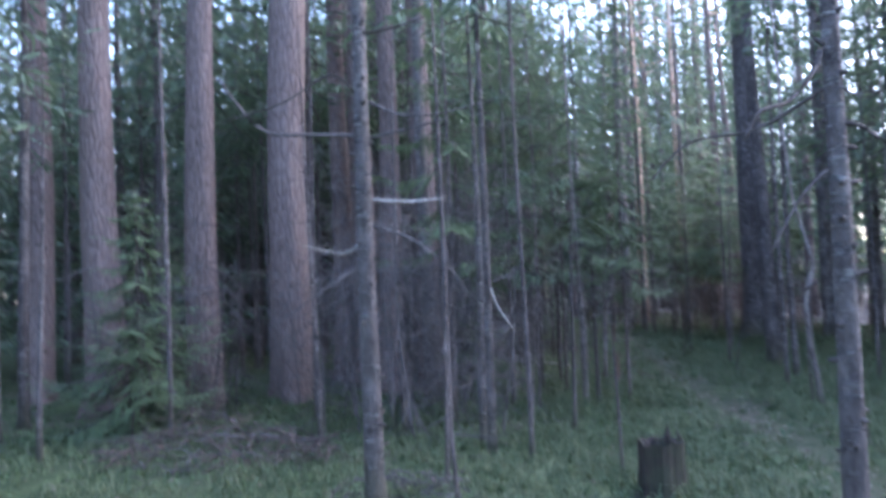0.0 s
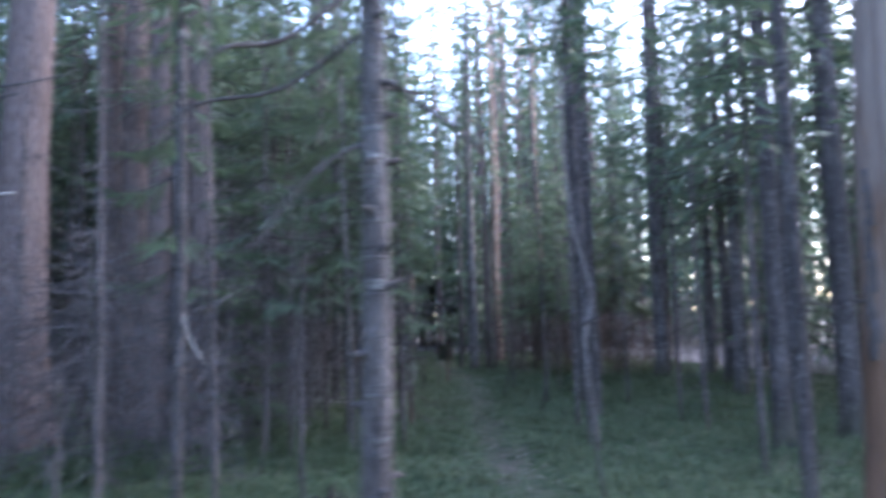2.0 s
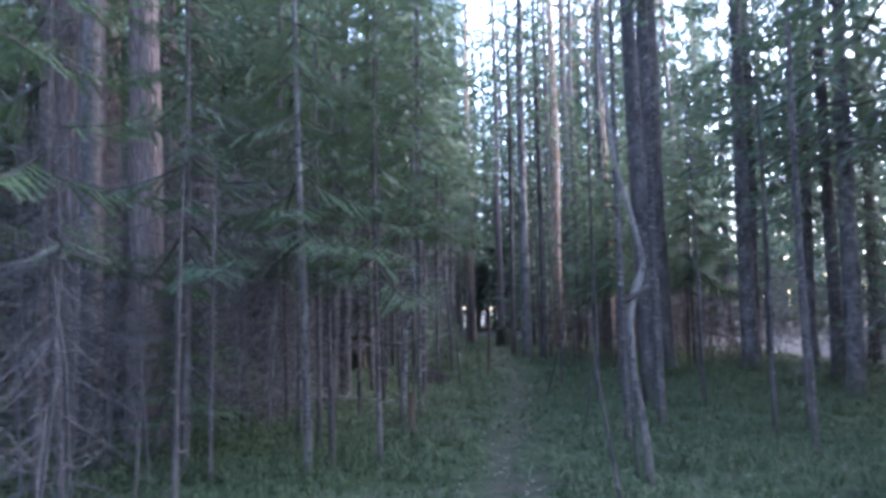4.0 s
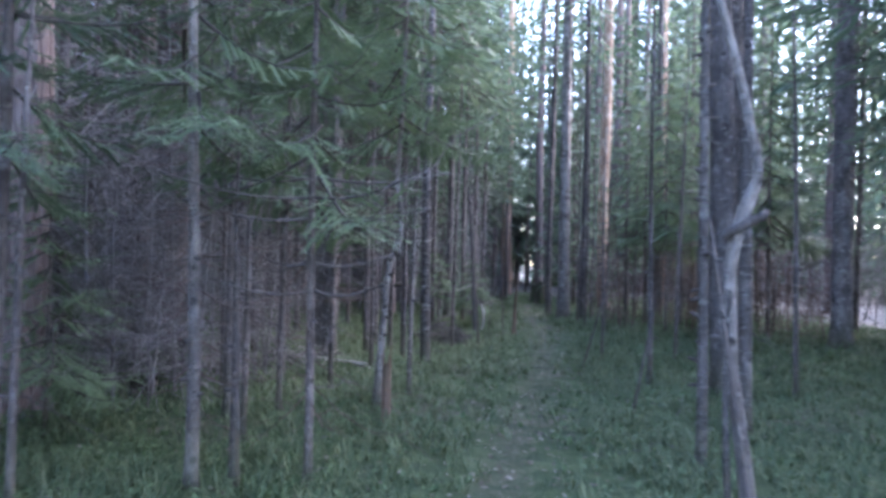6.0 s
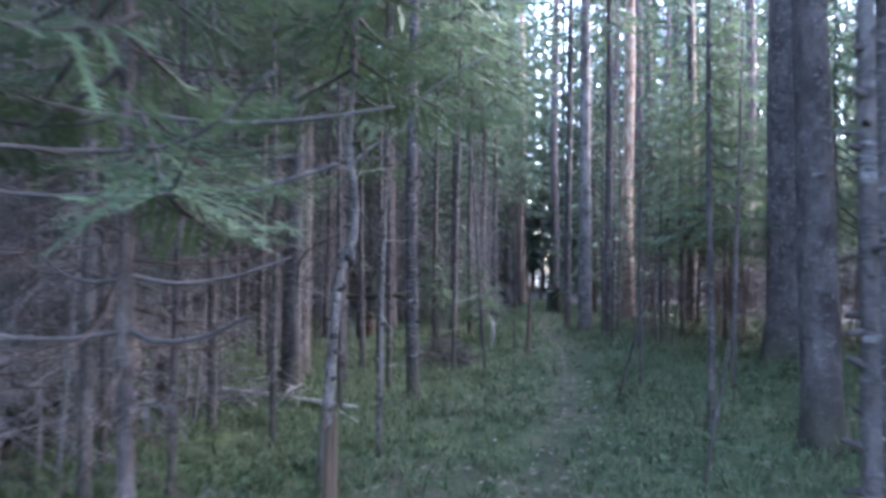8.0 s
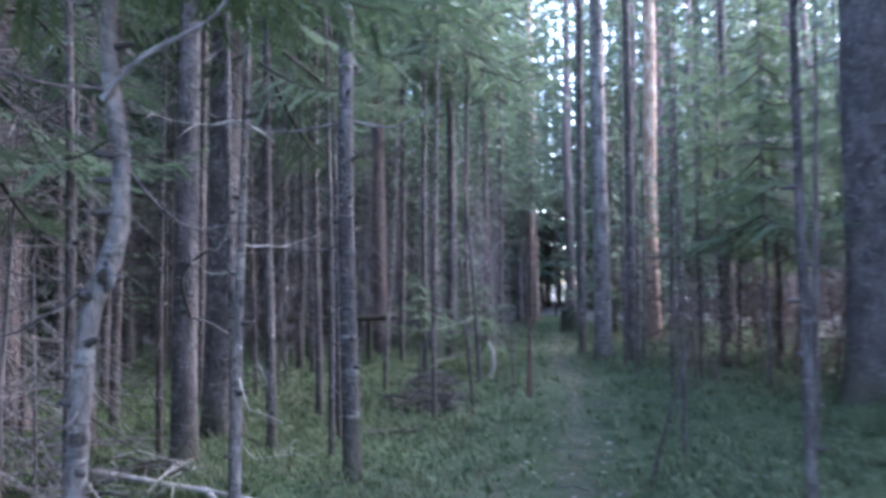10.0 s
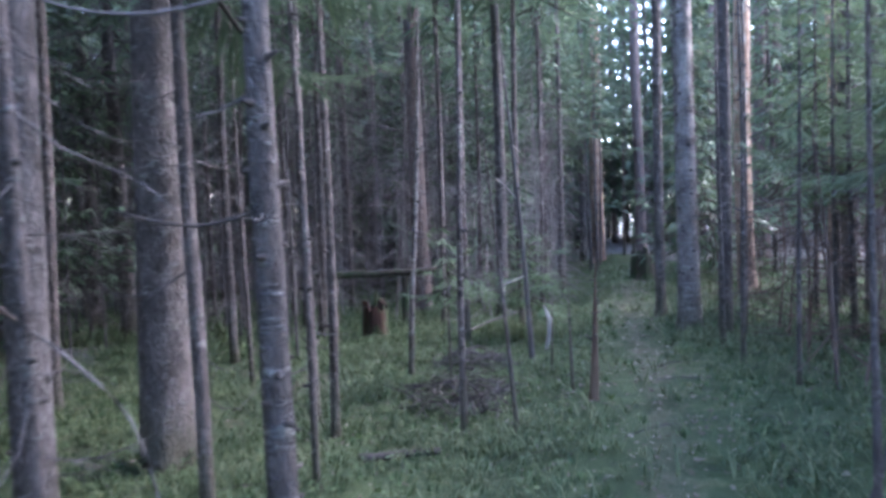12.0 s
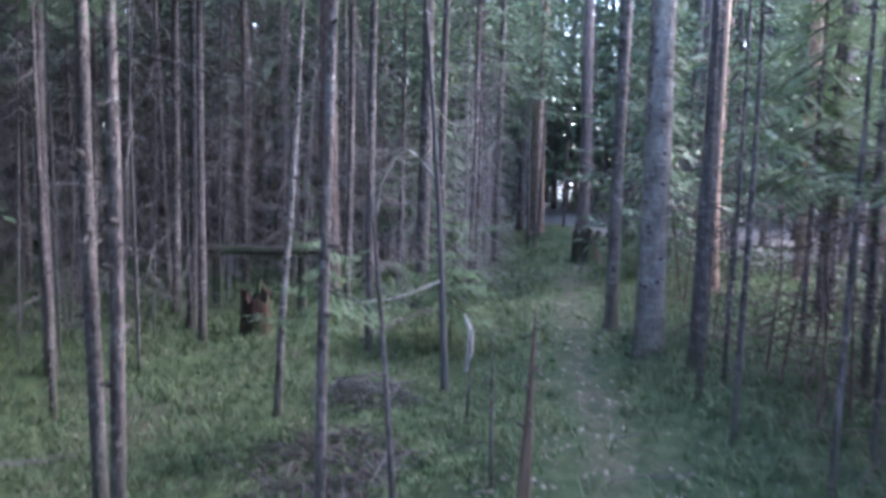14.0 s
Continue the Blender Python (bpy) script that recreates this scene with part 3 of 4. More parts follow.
def bare_trunk():
    """The barkless standing trunk."""
    rng = random.Random(61)
    t = stand("dead_pine", 5.75, 5.95)
    at = axis_of(9, 0.38, (0.025, 0.0), 0.02, rng)
    part("trunk", trunk_geo(9, 0.38, at, rng, 22, 0.25), BARE, t)
    g = Geo()
    p, r = at(1.45)
    dead_branch(g, p + Vector((-r, 0, 0)), (-1, -0.2, 0.2), 0.12, 0.014, rng, 0.1, 0)
    part("branch_stub", g, DARK_TWIG, t)
    g = Geo()
    for k in range(11):
        z = 1.1 + 0.1 * k
        p, r = at(z)
        w = radians(196 + 5 * math.sin(k * 1.7))
        q = p + Vector((math.cos(w), math.sin(w), 0)) * (r - 0.006)
        g.tube([q, q + Vector((0.002, 0, 0.07)), q + Vector((0, 0.002, 0.15))], [0.03, 0.036 - 0.002 * k, 0.02], 6)
    part("bark_strip", g, DARK_TWIG, t, "strip of dark bark left on the wood")
    tagged(t, "standing dead pine trunk, bare tan wood without bark", "tree")


bare_trunk()


def broken_snag(x, y):
    """A pale stem that kinks at a knob, over a split foot."""
    rng = random.Random(62)
    t = stand("birch_tree", x, y)
    kinks = ((0.0, 0.05), (0.3, 0.03), (0.8, -0.04), (1.2, -0.05), (1.36, -0.02), (1.6, 0.07), (1.95, -0.01), (2.4, -0.13), (3.2, -0.2), (7.5, -0.35))

    def at(z):
        dx = float(np.interp(z, [k[0] for k in kinks], [k[1] for k in kinks]))
        r = 0.027 * max(0.08, 1 - z / 7.6) + 0.018 * math.exp(-z / 0.5) + 0.012 * math.exp(-((z - 1.4) / 0.12) ** 2)
        return Vector((dx, 0.02 * math.sin(z), z)), r
    part("trunk", trunk_geo(7.5, 0.07, at, rng, 10, 0.13), PALE, t)
    dry_limbs(t, at, spread(2.2, 5.5, 6, rng), rng, 0.3, TWIG, 3, 0.005)
    spruce_crown(at, 7.5, 5.3, 0.6, 20, rng, False, t, SPRUCE_GREEN)
    p, r = at(1.38)
    g = Geo()
    for k in range(5):
        u = k / 4
        q = p + Vector((-0.05 + 0.13 * u, -0.025, -0.04 + 0.07 * u))
        g.tube([q + Vector((-0.025, 0, -0.02)), q + Vector((0, -0.012, 0)), q + Vector((0.025, 0, 0.02))], [0.012, 0.024, 0.012], 7)
    part("burl", g, DARK_TWIG, t, "dark bulging burl")
    limb(t, [(-0.03, 0.02, -0.1), (-0.045, 0.02, 0.3), (-0.06, 0.01, 0.7), (-0.05, 0.0, 1.1)], 0.018, 0.01, SPOTTED)
    return tagged(t, "pale slim trunk with a bulging knob and split base", "tree", "forest spruces")


broken_snag(4.91, 9.82)
t, at = spruce(5.05, 11.05, 0.065, 63, 7, 4.8, 0.6, bark=SPOTTED, dry=12, count=25, dry_reach=0.22, lean=(0.002, 0), label="thin lichened spruce with short dry spurs")
stubs(t, at, 0.4, 3.4, 26, 702)
spruce(5.65, 12.3, 0.1, 64, 7, 4.8, 0.6, bark=SPOTTED, dry=10, count=25, dry_reach=0.4)
t, at = sapling(5.36, 14.5, 0.06, 65, 5.5, (0.006, 0), DARK, 9, 0.5)
sapling(6.6, 14.0, 0.055, 66, 4.5, (-0.02, 0), DARK, 8, 0.5)
sapling(6.7, 12.0, 0.06, 67, 5.0, (0.0, 0), DARK, 8, 0.4)
sapling(6.0, 16.4, 0.05, 68, 4.6, (0.01, 0), SAPLING, 8, 0.5)
sapling(4.95, 12.9, 0.03, 69, 1.1, (0.2, 0.1), DARK, 2)
sapling(4.8, 15.6, 0.03, 70, 1.5, (0.25, -0.1), DARK, 2)

# ---- the young spruces and thicket left of the path ----
t, at = spruce(2.32, 10.47, 0.075, 80, 6.5, 1.95, 1.1, bark=PALE, dry=9, count=44, fine=True, green=FRESH_GREEN, dry_reach=0.5, bend=0.04,
               label="young spruce with green boughs over a knotty pale stem")
stubs(t, at, 0.4, 1.9, 18, 712)
haze(t, at, 0.4, 1.9, 26, 0.55, 713, BROWN_TWIG)
t, at = spruce(2.9, 10.62, 0.05, 81, 5.5, 1.6, 0.9, bark=SAPLING, dry=10, count=40, fine=True, green=FRESH_GREEN, dry_reach=0.45,
               label="young spruce with long level boughs over the footpath")
haze(t, at, 0.4, 1.9, 34, 0.6, 711, BROWN_TWIG)
for z, r, l in ((1.44, 0.0, 0.62), (1.66, 0.35, 0.7), (1.55, -0.5, 0.6), (1.2, 0.3, 0.4), (1.05, -0.2, 0.45)):
    for s in (-1, 1):
        limb(t, [(0, 0, z), (0.3 * l * s, r * 0.3 - 0.05, z - 0.02), (0.65 * l * s, r * 0.6 - 0.08, z), (l * s, r - 0.1, z + 0.06)], 0.009, 0.004, TWIG)


def crooked_birch(x, y):
    """A pale crooked stem that steps sideways at an open knot."""
    rng = random.Random(82)
    t = stand("birch_tree", x, y)
    kinks = ((0.0, 0.0), (0.3, 0.02), (0.9, 0.055), (1.17, 0.07), (1.27, 0.12), (1.4, 0.16), (1.6, 0.165), (1.85, 0.125), (2.5, 0.16), (5.4, 0.22))

    def at(z):
        dx = float(np.interp(z, [k[0] for k in kinks], [k[1] for k in kinks]))
        r = 0.034 * max(0.08, 1 - z / 5.6) + 0.012 * math.exp(-z / 0.2) + 0.009 * math.exp(-((z - 1.27) / 0.09) ** 2)
        return Vector((dx, 0.025 * math.sin(1.3 * z), z)), r
    part("trunk", trunk_geo(5.4, 0.075, at, rng, 12, 0.1), PALE, t)
    dry_limbs(t, at, spread(0.6, 3.0, 9, rng), rng, 0.5, TWIG, 3, 0.005)
    spruce_crown(at, 5.4, 2.2, 1.0, 46, rng, True, t, FRESH_GREEN)
    return tagged(t, "crooked pale stem with a black knot and green top", "tree", "forest spruces"), at


t, at = crooked_birch(2.9, 12.72)
p, r = at(1.27)
g = Geo()
ring = [p + Vector((0.7 * r + 0.026 * math.cos(k * 0.7854), -r * 0.85 - 0.02 * math.cos(k * 0.7854), 0.036 * math.sin(k * 0.7854))) for k in range(9)]
g.tube(ring, [0.011] * 9, 6)
part("knot_rim", g, TWIG, t, "swollen rim of an open knot")
g = Geo()
g.tube([p + Vector((0.4 * r, -r * 0.5, 0)), p + Vector((0.75 * r, -r * 0.9, 0))], [0.026, 0.024], 8)
part("knot", g, STUMP, t, "black open knot")
stubs(t, at, 0.5, 2.4, 16, 704)
limb(t, [(0.13, -0.02, 1.74), (0.24, 0.0, 1.86), (0.42, 0.05, 1.98), (0.58, 0.05, 2.2), (0.93, 0.1, 2.42)], 0.009, 0.004, LICHEN_HAZE_TWIG)
t, at = spruce(2.98, 15.6, 0.11, 83, 12, 4.5, 1.0, bark=SPOTTED, dry=9, count=45, dry_reach=0.35, lean=(-0.004, 0), label="slim grey spruce with knotted rings of stubs")
stubs(t, at, 0.4, 4.0, 30, 703)
limb(t, [(0, 0, 2.28), (0.3, -0.05, 2.22), (0.6, -0.1, 2.36)], 0.009, 0.004, LICHEN_HAZE_TWIG)
limb(t, [(0, 0, 2.28), (-0.37, -0.1, 2.2), (-0.7, -0.15, 2.24), (-0.95, -0.2, 2.36)], 0.009, 0.004, LICHEN_HAZE_TWIG)
limb(t, [(0, 0, 1.5), (-0.25, -0.1, 1.44), (-0.5, -0.2, 1.5)], 0.008, 0.004, DARK_TWIG)
sapling(3.06, 13.55, 0.045, 84, 4.2, (0.0, 0), PALE, 12, 0.5, twig=WHITE_TWIG)
sapling(2.6, 16.5, 0.05, 85, 6.5, (0.004, 0), SAPLING, 6, top=4.0)
spruce(1.3, 17.55, 0.32, 86, 17, 5.5, 1.6, bark=SPRUCE, dry=14, label="stout grey spruce with peeling scaly bark")
pine(-1.9, 18.4, 0.5, 87, 20, dry=3)
pine(-1.0, 17.6, 0.55, 79, 20, dry=3, label="broad pine with a wide dark foot")
t, at = spruce(1.8, 15.75, 0.17, 78, 14, 5, 1.2, bark=SPRUCE, dry=10)
limb(t, [(0.07, -0.06, 1.05), (0.22, -0.5, 1.28), (0.42, -0.75, 1.4), (0.72, -0.95, 1.5)], 0.012, 0.004, DARK_TWIG)
limb(t, [(0.07, -0.05, 1.05), (0.35, -0.2, 0.97), (0.6, -0.2, 0.74), (0.72, -0.2, 0.37)], 0.008, 0.003, LICHEN_HAZE_TWIG)
pine(-1.25, 14.4, 0.55, 88, 20, dry=3, label="broad pine with a dark furrowed foot")
pine(0.25, 12.15, 0.36, 89, 18, dry=3, label="dark-footed pine in the thicket")
spruce(1.9, 12.1, 0.06, 90, 7.2, 1.7, 1.4, bark=SAPLING, dry=12, count=36, fine=True, green=SPRUCE_GREEN, dry_reach=0.5)
spruce(1.4, 10.2, 0.07, 91, 6.0, 1.7, 1.1, bark=SAPLING, dry=12, count=30, fine=True, green=SPRUCE_GREEN)
spruce(1.75, 14.0, 0.07, 92, 8.0, 1.8, 1.5, bark=SAPLING, dry=12, count=44, fine=True, green=SPRUCE_GREEN)
spruce(0.7, 9.3, 0.07, 93, 7.0, 1.7, 1.3, bark=SAPLING, dry=12, count=28, fine=True, green=FRESH_GREEN)
spruce(-2.6, 8.6, 0.06, 94, 2.6, 0.4, 1.1, bark=SAPLING, dry=3, count=60, fine=True, green=FRESH_GREEN, label="low bushy young spruce")
spruce(-4.6, 7.3, 0.05, 95, 2.0, 0.3, 1.0, bark=SAPLING, dry=3, count=50, fine=True, green=FRESH_GREEN, label="low bushy young spruce")
spruce(2.1, 16.6, 0.08, 96, 9.0, 2.9, 1.5, bark=SAPLING, dry=12, count=44, fine=True, green=SPRUCE_GREEN)

for hx, hy, hs in ((2.2, 11.6, 1), (1.6, 12.8, 2), (2.3, 13.7, 3), (0.9, 14.9, 5), (1.5, 16.0, 6), (0.1, 15.9, 7), (-0.4, 17.2, 9), (0.6, 20.2, 10), (-0.9, 9.4, 12), (1.45, 7.4, 13), (0.75, 7.0, 15), (2.2, 12.4, 16), (-0.2, 13.9, 17), (6.5, 10.6, 18), (7.2, 12.4, 19), (-2.0, 7.9, 20), (2.45, 15.0, 21), (6.6, 16.2, 22)):
    t, at = sapling(hx, hy, 0.05, 600 + hs, 4.6 + 0.15 * hs, (0.01 * math.sin(hs), 0), SAPLING, 3, 0.5, label="thin dead sapling in a haze of dry twigs")
    haze(t, at, 0.35, 3.4, 24, 0.65, 640 + hs)

spruce(1.0, 11.3, 0.035, 97, 2.2, 0.35, 0.85, bark=SAPLING, dry=2, count=40, fine=True, green=FRESH_GREEN, label="low young spruce with spreading green boughs")
# thin spruces, their high crowns spread wide to shade the glade
for hx, hy, hs in ((2.35, 22.7, 2), (1.7, 24.3, 3), (3.0, 26.3, 4), (2.9, 24.0, 6), (-0.6, 20.6, 7)):
    spruce(hx, hy, 0.085, 660 + hs, 14.0 + 0.3 * hs, 5.0, 2.2, bark=SAPLING, dry=8, count=84, dry_reach=0.5, name="thin_spruce", label="thin spruce with a high dark green crown added for shade")

# more thin stems, with high crowns added to shade the thicket on the left
for hx, hy, hs in ((0.0, 13.1, 1), (0.6, 16.6, 2), (-0.7, 15.3, 3), (1.15, 14.5, 4), (-1.7, 13.2, 5), (0.0, 18.0, 6), (-1.9, 20.0, 7), (-2.6, 15.0, 9), (-3.2, 12.8, 10), (0.2, 19.5, 11), (-0.7, 19.0, 12), (-0.1, 21.2, 13), (-1.5, 17.0, 14)):
    spruce(hx, hy, 0.1, 680 + hs, 11 + 0.3 * hs, 4.6, 2.0, bark=SAPLING, dry=6, count=54, dry_reach=0.5, name="thin_spruce", label="thin spruce with a high dark green crown added for shade")

# ---- the glade with the brushwood heap ----
sapling(2.5, 17.1, 0.045, 100, 7.5, (-0.01, 0), SAPLING, 5, 0.3, top=4.4)
t, at = sapling(1.85, 18.75, 0.085, 101, 8, (-0.012, 0), SPRUCE, 8, 0.5, top=4.2)
limb(t, [(-0.02, 0, 1.74), (-0.2, -0.2, 1.73), (0.05, -0.28, 1.74), (0.3, -0.3, 1.71)], 0.0045, 0.002, LICHEN_HAZE_TWIG)
t, at = sapling(2.12, 18.45, 0.075, 102, 7.5, (0.01, 0), SAPLING, 6, 0.4, top=4.2)
limb(t, [(0.02, 0, 2.36), (0.3, -0.1, 2.3), (0.61, -0.15, 2.22), (0.9, -0.2, 2.15), (1.17, -0.25, 2.12)], 0.0055, 0.002, TWIG)
limb(t, [(0.02, 0, 1.5), (0.2, -0.1, 1.42), (0.4, -0.15, 1.2)], 0.006, 0.002, TWIG)
sapling(0.15, 23.4, 0.13, 103, 9, (0, 0), DARK, 10, 0.5, top=4.5)
sapling(-1.0, 27.8, 0.2, 104, 11, (0, 0), SPRUCE, 10, 0.6, top=5.0)
t, at = sapling(2.18, 20.5, 0.06, 105, 5.2, (0.02, 0), PALE, 4, 0.3, bend=0.06, label="thin pale stem with a crooked forked top")
limb(t, [(0.09, 0, 2.1), (0.2, -0.02, 2.3), (0.3, 0, 2.55)], 0.012, 0.006, PALE)
t, at = sapling(3.08, 18.55, 0.055, 106, 7.5, (-0.002, 0), SAPLING, 8, 0.5, top=4.3)
limb(t, [(0, 0, 1.9), (0.06, 0.15, 1.76), (0.2, 0.3, 1.68), (0.56, 0.5, 1.67)], 0.0045, 0.002, TWIG)
sapling(3.5, 18.3, 0.035, 107, 2.4, (-0.07, 0), SAPLING, 4, 0.3)
t, at = sapling(3.3, 21.4, 0.06, 108, 4.6, (-0.06, 0), TWIG, 7, 0.6, label="thin leaning dead stem with bowed twigs", twig=WHITE_TWIG)
limb(t, [(-0.1, 0, 1.75), (-0.35, 0, 2.0), (-0.55, 0, 1.75), (-0.6, 0, 1.45)], 0.01, 0.004, WHITE_TWIG)
limb(t, [(-0.05, 0, 0.95), (-0.4, -0.2, 0.82), (-0.75, -0.3, 0.78)], 0.011, 0.004, WHITE_TWIG)
spruce(0.85, 26.5, 0.32, 109, 17, 5.0, 1.5, bark=PINE, dry=8, label="stout spruce with a dark flared foot")
spruce(2.45, 25.3, 0.19, 110, 14, 5.0, 1.2, bark=SPRUCE, dry=12)
spruce(3.1, 30.0, 0.14, 111, 12, 4.0, 1.2, bark=DARK, dry=12)
pine(3.8, 36.4, 0.38, 112, 20, bark=ORANGE, dry=2, label="far pine with flaking orange bark")
pine(4.9, 34.0, 0.3, 113, 19, dry=2)
sapling(3.85, 19.0, 0.03, 115, 0.9, (-0.03, 0.02), SAPLING, 2, 0.2)
sapling(3.6, 20.2, 0.025, 116, 0.8, (0.02, 0.0), SAPLING, 2, 0.2)
spruce(4.97, 21.85, 0.235, 117, 17, 6.5, 1.3, lean=(0.006, 0), bark=PALE, dry=5, dry_from=2.5, label="straight pale grey trunk with a dark foot beside the footpath")
spruce(4.74, 22.9, 0.13, 118, 13, 5.0, 1.0, bark=SPRUCE, dry=8)
spruce(5.3, 21.4, 0.14, 119, 12, 5.0, 1.0, bark=DARK, dry=10)
sapling(5.15, 20.5, 0.05, 120, 5.5, (0.004, 0), DARK, 8)
sapling(5.42, 21.0, 0.045, 121, 5.0, (0.01, 0), DARK, 8)
pine(6.15, 25.5, 0.27, 122, 18, bark=ORANGE, dry=2, label="pine with pale flaking bark turning orange above")
pine(7.9, 27.5, 0.22, 123, 17, bark=ORANGE, dry=2)
spruce(7.2, 24.3, 0.2, 124, 14, 3.5, 1.4, bark=SPRUCE, dry=10)
sapling(5.43, 18.8, 0.04, 125, 3.4, (0.0, 0), DARK, 8, 0.35)
sapling(5.8, 19.3, 0.04, 126, 4.2, (0.004, 0), DARK, 8, 0.35)
sapling(5.2, 19.7, 0.045, 127, 4.0, (0.0, 0), DARK, 8, 0.35)
sapling(6.95, 22.5, 0.06, 128, 4.5, (0.01, 0), DARK, 9, 0.5)
sapling(6.4, 21.0, 0.07, 129, 4.6, (-0.01, 0), DARK, 9, 0.5)
sapling(5.05, 15.9, 0.035, 130, 3.2, (0.004, 0), DARK, 6, 0.3)
spruce(6.3, 18.6, 0.05, 131, 4.2, 1.6, 1.1, bark=SAPLING, dry=4, count=44, fine=True, green=FRESH_GREEN, label="young spruce with drooping green boughs")
spruce(6.9, 20.4, 0.06, 132, 4.8, 1.6, 1.2, bark=SAPLING, dry=4, count=50, fine=True, green=FRESH_GREEN, label="young spruce with drooping green boughs")
spruce(7.9, 18.9, 0.07, 133, 5.5, 1.6, 1.4, bark=SAPLING, dry=4, count=60, fine=True, green=FRESH_GREEN, label="young spruce with drooping green boughs")
spruce(6.9, 23.4, 0.06, 134, 4.6, 1.7, 1.2, bark=SAPLING, dry=3, count=50, fine=True, green=FRESH_GREEN, label="young spruce with drooping green boughs")
spruce(3.15, 22.9, 0.025, 135, 1.4, 0.45, 0.8, bark=SAPLING, dry=1, count=26, fine=True, green=FRESH_GREEN, label="small thin young spruce")
spruce(2.75, 19.7, 0.025, 136, 1.5, 0.85, 0.65, bark=SAPLING, dry=2, count=14, fine=True, green=FRESH_GREEN, label="small thin young spruce")


for hx, hy, hs, hf in ((6.45, 22.6, 1, True), (7.5, 22.4, 2, True), (7.9, 25.4, 3, True), (6.3, 30.6, 7, False)):
    spruce(hx, hy, 0.06, 1400 + hs, 4.6 + 0.3 * (hs % 4), 1.5, 1.2, bark=SAPLING, dry=4, count=42 if hf else 70, fine=hf, green=FRESH_GREEN if hf else SPRUCE_GREEN, label="young spruce with drooping green boughs")
spruce(5.6, 27.0, 0.07, 137, 5.5, 0.7, 1.5, bark=SAPLING, dry=3, count=80, green=SPRUCE_GREEN, label="young spruce with drooping green boughs")
spruce(8.6, 21.8, 0.07, 138, 5.5, 1.8, 1.4, bark=SAPLING, dry=3, count=60, fine=True, green=FRESH_GREEN, label="young spruce with drooping green boughs")
spruce(2.0, 28.5, 0.07, 139, 5.0, 0.8, 1.4, bark=SAPLING, dry=3, count=80, green=SPRUCE_GREEN, label="young spruce with drooping green boughs")


# ---- the forest behind: a few kinds, repeated ----
def template(x, y, seed, kind):
    if kind == "pine":
        return pine(x, y, 0.3, seed, 18, dry=3)
    if kind == "young":
        return spruce(x, y, 0.09, seed, 7.5, 0.9, 1.5, bark=SAPLING, dry=3, count=80, green=SPRUCE_GREEN, name="young_spruce", label="young spruce, green almost to the ground", dry_from=0.4)[0]
    if kind == "thin":
        t, at = spruce(x, y, 0.09, seed, 9, 4.2, 1.0, bark=SAPLING, dry=4, count=44, name="thin_spruce", label="thin spruce with a haze of dry twigs", dry_reach=0.7)
        haze(t, at, 0.5, 4.8, 30, 0.75, seed + 1)
        return t
    t, at = spruce(x, y, 0.2, seed, 14, 3.1, 2.1, bark=SPRUCE, dry=5, count=88, dry_reach=0.9)
    haze(t, at, 0.8, 3.6, 12, 1.0, seed + 1)
    return t


